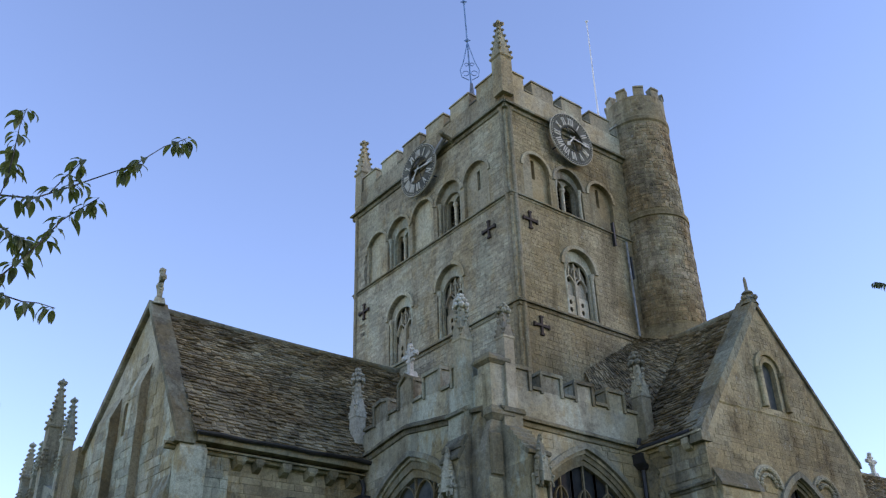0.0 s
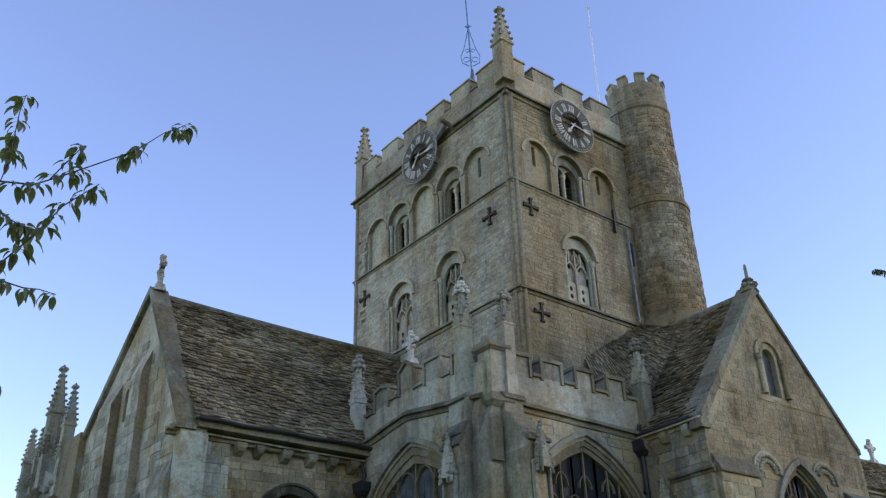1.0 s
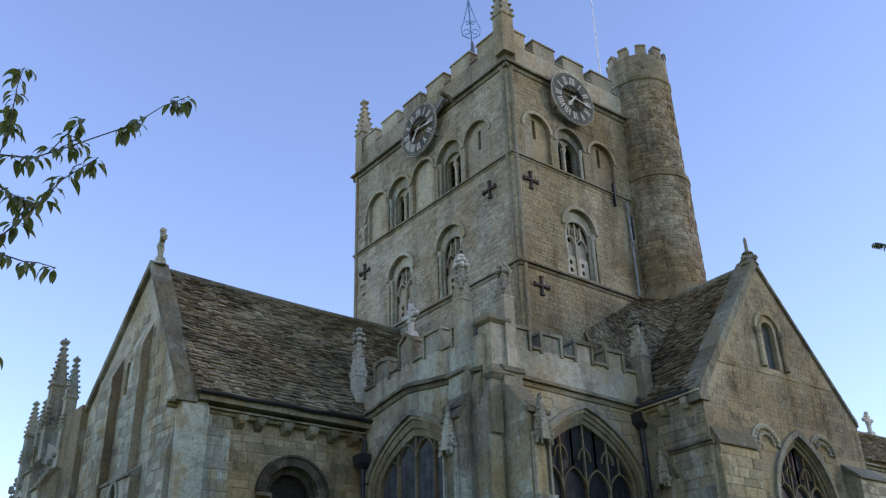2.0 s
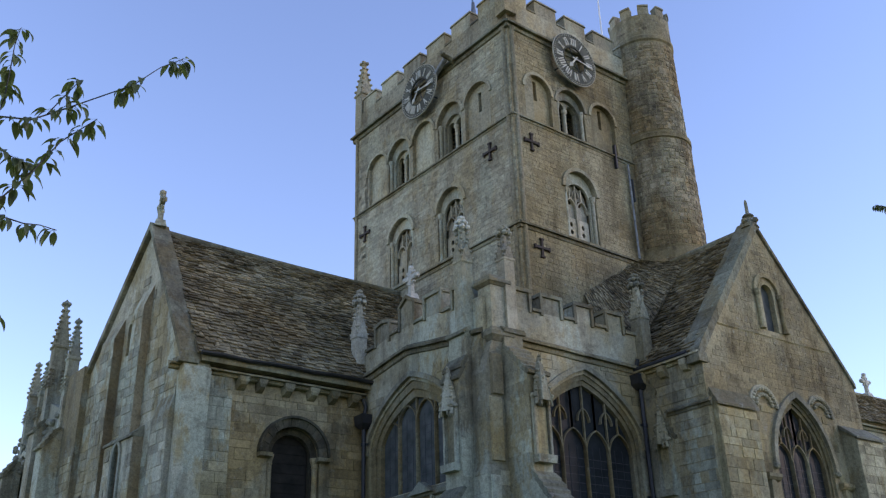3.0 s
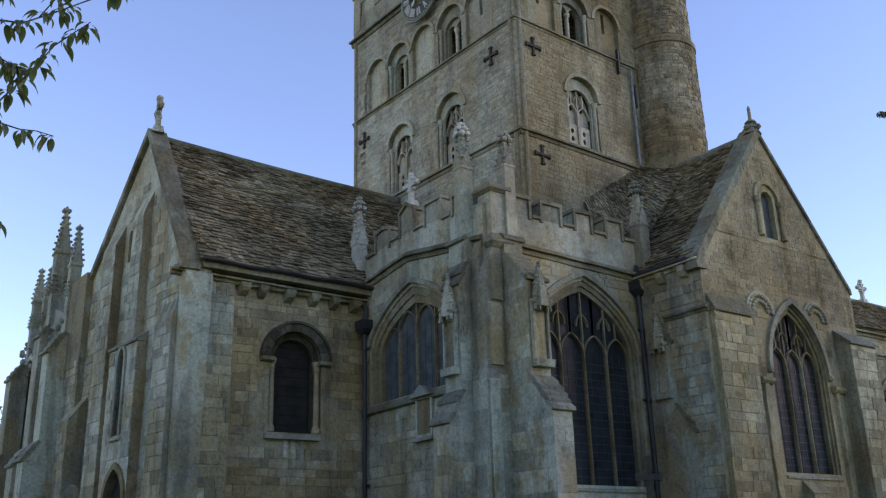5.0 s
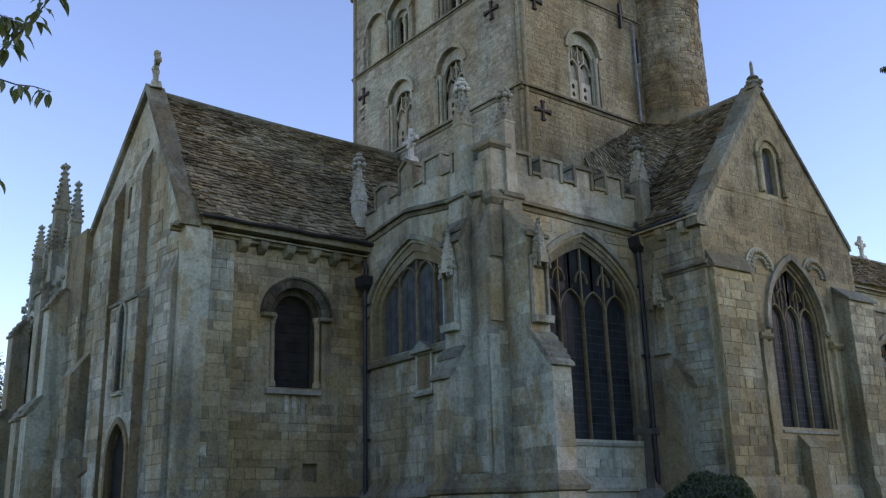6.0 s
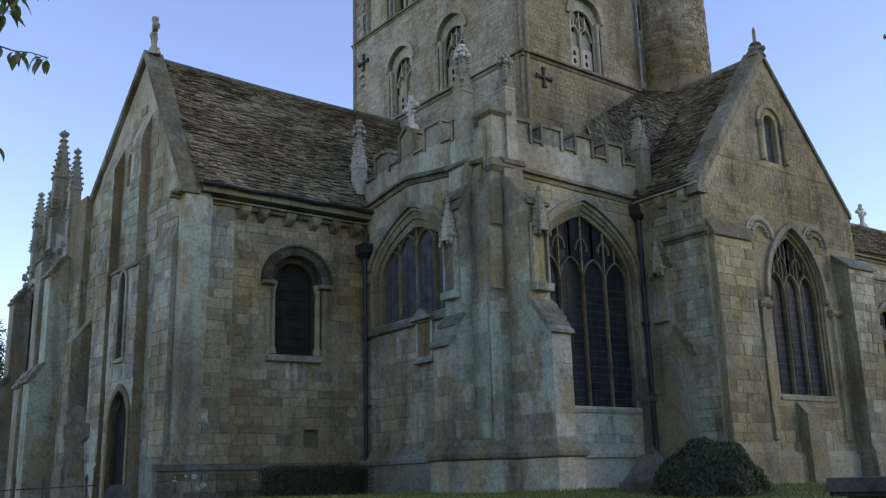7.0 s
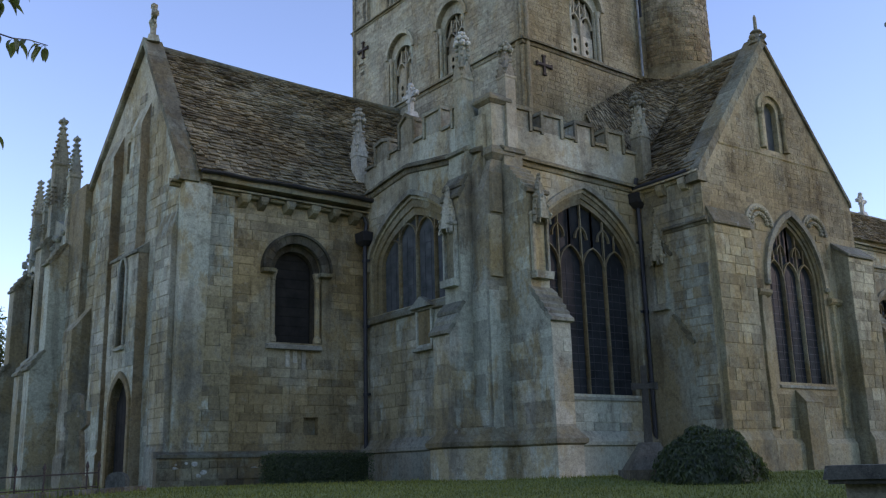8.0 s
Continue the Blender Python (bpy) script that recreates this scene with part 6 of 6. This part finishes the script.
def chest_tomb():
    c = Vector((8.62, 4.3, land(8.6, 4.3)))
    t = thing("chest_tomb", c, "grey stone chest tomb with a thick ledger slab", "tomb")
    M = pose(c.x, c.y, c.z, 0, 0, -62)
    bm = bmesh.new()
    box(bm, M, -0.85, 0.85, -0.4, 0.4, -0.3, 0.66)
    part("chest", bm, WALL, t)
    for x0, x1 in ((-0.78, -0.06), (0.06, 0.78)):
        bm = bmesh.new()
        box(bm, M, x0, x1, -0.425, -0.4, 0.1, 0.58)
        part("side_panel", bm, WALL, t)
    bm = bmesh.new()
    box(bm, M, -0.98, 0.98, -0.52, 0.52, 0.66, 0.7)
    box(bm, M, -1.02, 1.02, -0.56, 0.56, 0.7, 0.82, 0.03)
    part("ledger_slab", bm, SLAB, t)
    bm = bmesh.new()
    box(bm, M, -0.95, 0.95, -0.5, 0.5, -0.3, 0.06)
    part("plinth", bm, DARKSTONE, t)


chest_tomb()


def headstone(x, y, w, h, turn, label, cross=False):
    c = Vector((x, y, land(x, y)))
    t = thing("headstone", c, label, "gravestone", "gravestones")
    M = pose(c.x, c.y, c.z, 0, random.uniform(-2, 2), turn)
    bm = bmesh.new()
    if cross:
        box(bm, M, -w * 0.5, w * 0.5, -0.16, 0.16, -0.2, 0.3, 0.05)
        prism(bm, M, [(-w * 0.3, 0.28), (w * 0.3, 0.28), (w * 0.2, h * 0.6), (-w * 0.2, h * 0.6)], -0.1, 0.1)
        a = [(0.2, 0.6), (0.45, 0.66), (0.45, 0.8), (0.2, 0.82), (0.16, 0.97), (0.0, 1.0), (-0.16, 0.97), (-0.2, 0.82), (-0.45, 0.8), (-0.45, 0.66), (-0.2, 0.6)]
        prism(bm, M, [(p * w, q * h) for p, q in a], -0.07, 0.07)
    else:
        prism(bm, M, [(-w / 2, -0.2), (w / 2, -0.2)] + [(w / 2 * math.cos(k), h - w * 0.3 + w * 0.3 * math.sin(k)) for k in (math.pi * i / 8 for i in range(9))], -0.06, 0.06)
    part("slab", bm, COPING if cross else DARKSTONE, t)


headstone(5.42, 21.0, 0.62, 2.05, -50, "tall weathered cross-headed gravestone", True)
headstone(6.12, 20.35, 0.55, 0.36, -60, "small grey rounded headstone by the door")
headstone(2.2, 22.5, 0.6, 0.85, -60, "grey rounded headstone in the grass")


def railing():
    a, b = Vector((5.15, 18.3, 0)), Vector((1.2, 17.9, 0))
    a.z, b.z = land(5.1, 18.3) + 0.05, land(1.2, 17.9) + 0.1
    t = thing("iron_railing", a, "low rusty iron grave railing with finials", "railing")
    for k in range(9):
        p = a.lerp(b, k / 8)
        if k in (1,):
            p = a.lerp(b, 0.055)
        bm = bmesh.new()
        lathe(bm, p, [(0.016, -0.3), (0.016, 0.36), (0.028, 0.38), (0.016, 0.4), (0.036, 0.45), (0.024, 0.5), (0.004, 0.55)], 6)
        part("post", bm, RUST, t)
    for h in (0.08, 0.33):
        bm = bmesh.new()
        sweep(bm, [a + Vector((0, 0, h)), b + Vector((0, 0, h))], 0.014)
        part("rail", bm, RUST, t)
    bm = bmesh.new()
    side = pose(0, 0, 0)
    d = (b - a).normalized()
    s = Vector((-d.y, d.x, 0))
    p0, p1 = a - d * 0.9, b + d * 3
    quad_strip(bm, [[p + s * o + Vector((0, 0, z)) for o, z in ((0.12, -0.3), (0.12, 0.04), (-0.12, 0.04), (-0.12, -0.3))] for p in (p0, p1)])
    tagged(part("kerb", bm, DARKSTONE, None), "weathered stone kerb under the railing", kind="structure")


railing()


def grass_tufts():
    bm = bmesh.new()
    for k in range(42000):
        d = random.uniform(12.0, 20.0)
        a = math.radians(35.5 + random.uniform(-28, 28))
        x, y = d * math.sin(a) * 1.0, d * math.cos(a) * 1.0
        if x > 11.4 and y > 14.4 or y > 20.4 and x > 5.5:
            continue
        z = land(x, y)
        h = random.uniform(0.02, 0.06) * (1.6 if d > 18 and random.random() < 0.15 else 1)
        if x < 5.3 and abs(y - 17.9 - 0.1 * x) < 0.5 and random.random() < 0.6:
            h *= random.uniform(2, 5)
        w = random.uniform(0.006, 0.014)
        t = random.uniform(0, math.pi)
        dx, dy = math.cos(t) * w, math.sin(t) * w
        v = [bm.verts.new(p) for p in ((x - dx, y - dy, z - 0.01), (x + dx, y + dy, z - 0.01), (x + random.uniform(-0.03, 0.03), y + random.uniform(-0.03, 0.03), z + h))]
        bm.faces.new(v)
    ob = leafy("grass", None, bm, grass_material("grass_blade", True))
    tagged(ob, "short green lawn grass blades", "grass", kind="stuff")


grass_tufts()


# ---- trees ----
def spot(az, el, d):
    """A point at compass bearing az and height angle el from the camera's stand, d metres off on the level."""
    return Vector((d * math.sin(math.radians(az)), d * math.cos(math.radians(az)), 1.5 + d * math.tan(math.radians(el))))


def one_leaf(parent, at, size, mat, wild=0.6):
    """A hanging leaf on a short stalk, bent over along its length and lightly folded."""
    a = random.uniform(0, 2 * math.pi)
    out = Vector((math.cos(a), math.sin(a), 0))
    start, bend = random.uniform(-0.5, 0.35) * wild - 0.35, random.uniform(0.5, 1.3)
    wide = size * random.uniform(0.17, 0.23)
    s = out.cross(Vector((0, 0, 1))) + Vector((0, 0, random.uniform(-0.25, 0.25)))
    s.normalize()
    bm = bmesh.new()
    p = Vector(at)
    rows = 8
    ring = []
    for k in range(rows + 3):
        ang = start - bend * k / rows
        d = out * math.cos(ang) + Vector((0, 0, math.sin(ang)))
        f = max(0.0, (k - 2) / rows)
        w = max(0.0012, wide * math.sin(math.pi * f ** 0.8) ** 0.85 * (1 - 0.25 * f)) if 0 < f < 1 else 0.0012
        n = s.cross(d)
        lift = n * w * 0.35
        ring.append([bm.verts.new(p - s * w + lift), bm.verts.new(p), bm.verts.new(p + s * w + lift)])
        p = p + d * size / rows * (0.9 if k > 1 else 1.1)
    for u, v in zip(ring, ring[1:]):
        for i in (0, 1):
            bm.faces.new((u[i], u[i + 1], v[i + 1], v[i]))
    me = bpy.data.meshes.new("leaf")
    bm.to_mesh(me)
    bm.free()
    me.materials.append(mat)
    me.polygons.foreach_set("use_smooth", [True] * len(me.polygons))
    ob = new("leaf", me)
    ob.parent = parent
    return ob


def twig(tree, pts, depth, clusters, size, thick=0.006):
    """A twig through bearings and height angles, with drooping leaves at given places along it."""
    line = [spot(a, e, depth + 0.05 * math.sin(k * 1.7)) for k, (a, e) in enumerate(pts)]
    bm = bmesh.new()
    sweep(bm, line, thick, 5, 0.35)
    t = part("twig", bm, BARK, tree)
    for f, count, spread in clusters:
        x = f * (len(line) - 1)
        k = min(int(x), len(line) - 2)
        p = line[k].lerp(line[k + 1], x - k)
        for _ in range(int(count * 1.5)):
            y = min(max(x + random.uniform(-1, 1) * spread * 4, 0), len(line) - 1.001)
            at = line[int(y)].lerp(line[int(y) + 1], y - int(y)) + Vector((0, 0, random.uniform(0, 0.2))) * spread
            one_leaf(t, at, size * random.uniform(0.75, 1.25), CHERRY)


def crown(tree, c, rx, rz, count, size, mat, clumps=26):
    """Leaves in uneven clumps round limbs."""
    bm = bmesh.new()
    balls = []
    for k in range(clumps):
        a, h = random.uniform(0, 2 * math.pi), random.uniform(-0.8, 1)
        r = math.sqrt(max(0.05, 1 - h * h)) * random.uniform(0.45, 1.0)
        balls.append((Vector((c[0] + rx * r * math.cos(a) * 0.75, c[1] + rx * r * math.sin(a) * 0.75, c[2] + rz * h * 0.75)), random.uniform(0.25, 0.42) * rx))
    for k in range(count):
        b, r = random.choice(balls)
        d = Vector((random.gauss(0, 1), random.gauss(0, 1), random.gauss(0, 1))).normalized() * r * random.uniform(0.35, 1.0) ** 0.5
        leaf_quad(bm, b + d, size * random.uniform(0.6, 1.3), d + Vector((0, 0, 0.4)), droop=(random.uniform(-1, 1), random.uniform(-1, 1), random.uniform(-1, 0.3)))
    leafy("crown", tree, bm, mat)
    return balls


def trunk(tree, foot, top, r, balls):
    bm = bmesh.new()
    foot, top = Vector(foot), Vector(top)
    sweep(bm, [foot + (top - foot) * f + Vector((0.08 * math.sin(f * 5), 0.06 * math.cos(f * 4), 0)) for f in (0, 0.15, 0.4, 0.7, 1)], r, 10, 0.4)
    part("trunk", bm, BARK, tree)
    for b, _ in balls[:9]:
        bm = bmesh.new()
        start = foot.lerp(top, random.uniform(0.55, 0.95))
        sweep(bm, [start, start.lerp(b, 0.5) + Vector((0, 0, 0.15)), b], r * 0.35, 6, 0.3)
        part("limb", bm, BARK, tree)


def cherry_tree():
    foot = (-2.6, 4.6, land(-2.6, 4.6) - 0.1)
    t = thing("cherry_tree", (foot[0], foot[1], land(foot[0], foot[1])), "cherry tree with drooping green leaves on long twigs", "tree")
    # Unseen crown, made large to keep some sky light off the church.
    balls = crown(t, (-4.9, 3.9, 6.6), 3.6, 3.0, 9000, 0.13, CHERRY, 40)
    trunk(t, foot, (-3.6, 4.3, 6.4), 0.17, balls)
    hub = spot(1.5, 27, 4.4)
    bm = bmesh.new()
    sweep(bm, [Vector((-2.8, 4.55, 3.4)), Vector((-1.2, 4.6, 3.75)), hub], 0.04, 7, 0.35)
    part("limb", bm, BARK, t)
    s = 0.085
    twig(t, [(1.5, 27), (4.27, 28.9), (6.82, 30.0), (8.77, 30.2), (10.33, 31.0), (12.62, 32.2), (14.65, 33.2), (16.36, 34.5), (17.75, 35.15)], 4.4,
         [(0.30, 5, 0.04), (0.38, 6, 0.05), (0.52, 5, 0.03), (0.55, 5, 0.04), (0.72, 5, 0.03), (0.77, 6, 0.035), (0.93, 6, 0.03), (0.99, 6, 0.03)], s)
    twig(t, [(1.5, 27), (6.04, 23.9), (7.84, 25.5), (9.4, 27.4), (10.72, 29.3), (11.91, 30.3), (12.72, 30.95)], 4.35,
         [(0.3, 3, 0.05), (0.38, 4, 0.05), (0.44, 4, 0.05), (0.5, 5, 0.05), (0.56, 4, 0.05), (0.63, 4, 0.04), (0.7, 4, 0.04), (0.78, 3, 0.03), (0.85, 3, 0.03), (0.93, 2, 0.02), (0.99, 3, 0.02)], s)
    twig(t, [(1.5, 27), (5.39, 25.3), (8.06, 24.6), (9.38, 24.4), (10.34, 24.45), (11.34, 24.3)], 4.45,
         [(0.36, 6, 0.05), (0.43, 5, 0.04), (0.62, 3, 0.02), (0.75, 3, 0.02), (0.97, 5, 0.025)], s)
    twig(t, [(4.27, 28.9), (6.7, 29.4), (7.0, 31), (7.02, 32.5), (6.99, 34.0), (7.15, 35.0)], 4.4,
         [(0.45, 4, 0.04), (0.55, 5, 0.05), (0.65, 4, 0.05), (0.75, 4, 0.04), (0.86, 4, 0.04), (0.98, 5, 0.03)], s, 0.005)
    twig(t, [(9.66, 30.7), (10.3, 31.6), (10.9, 32.4), (11.25, 32.9)], 4.4, [(0.1, 4, 0.03), (0.45, 4, 0.03), (0.75, 3, 0.03), (1.0, 4, 0.02)], s, 0.004)
    twig(t, [(1.5, 27), (5.03, 28.6), (6.87, 28.4), (8.24, 27.9), (8.9, 27.8)], 4.3, [(0.45, 4, 0.05), (0.6, 5, 0.05), (0.75, 6, 0.05), (0.85, 5, 0.05), (0.97, 3, 0.04)], s)
    twig(t, [(1.5, 27), (5.5, 21.2), (7.9, 19.6), (8.5, 19.2)], 4.4, [(0.9, 3, 0.03), (1.0, 3, 0.02)], s)


cherry_tree()


def thorn_tree():
    foot = (10.2, 0.6, land(10.2, 0.6) - 0.1)
    t = thing("thorn_tree", (foot[0], foot[1], land(foot[0], foot[1])), "small-leaved green tree at the lawn edge", "tree")
    # This crown stays out of view; enlarged to block more of the sky.
    balls = crown(t, (11.0, -0.6, 5.8), 3.0, 2.5, 7000, 0.12, CHERRY, 36)
    trunk(t, foot, (10.8, -0.2, 5.6), 0.15, balls)
    line = [(78, 22.5), (70, 23.6), (66, 23.3), (64.6, 23.4), (63.75, 23.8)]
    twig(t, line, 9.0, [(0.8, 8, 0.08), (0.88, 8, 0.06), (0.97, 10, 0.05), (1.0, 12, 0.05)], 0.055, 0.012)


thorn_tree()


def distant_tree():
    c = spot(8.7, 0, 46)
    z = land(c.x, c.y)
    t = thing("distant_tree", (c.x, c.y, z), "dark green tree beyond the pinnacled chapel", "tree")
    balls = crown(t, (c.x, c.y, 6.4), 3.1, 3.2, 11000, 0.22, leaf_material("distant_leaf", (0.03, 0.045, 0.014), (0.075, 0.09, 0.03)), 34)
    trunk(t, (c.x, c.y, z - 0.2), (c.x, c.y, 7.0), 0.25, balls)


distant_tree()
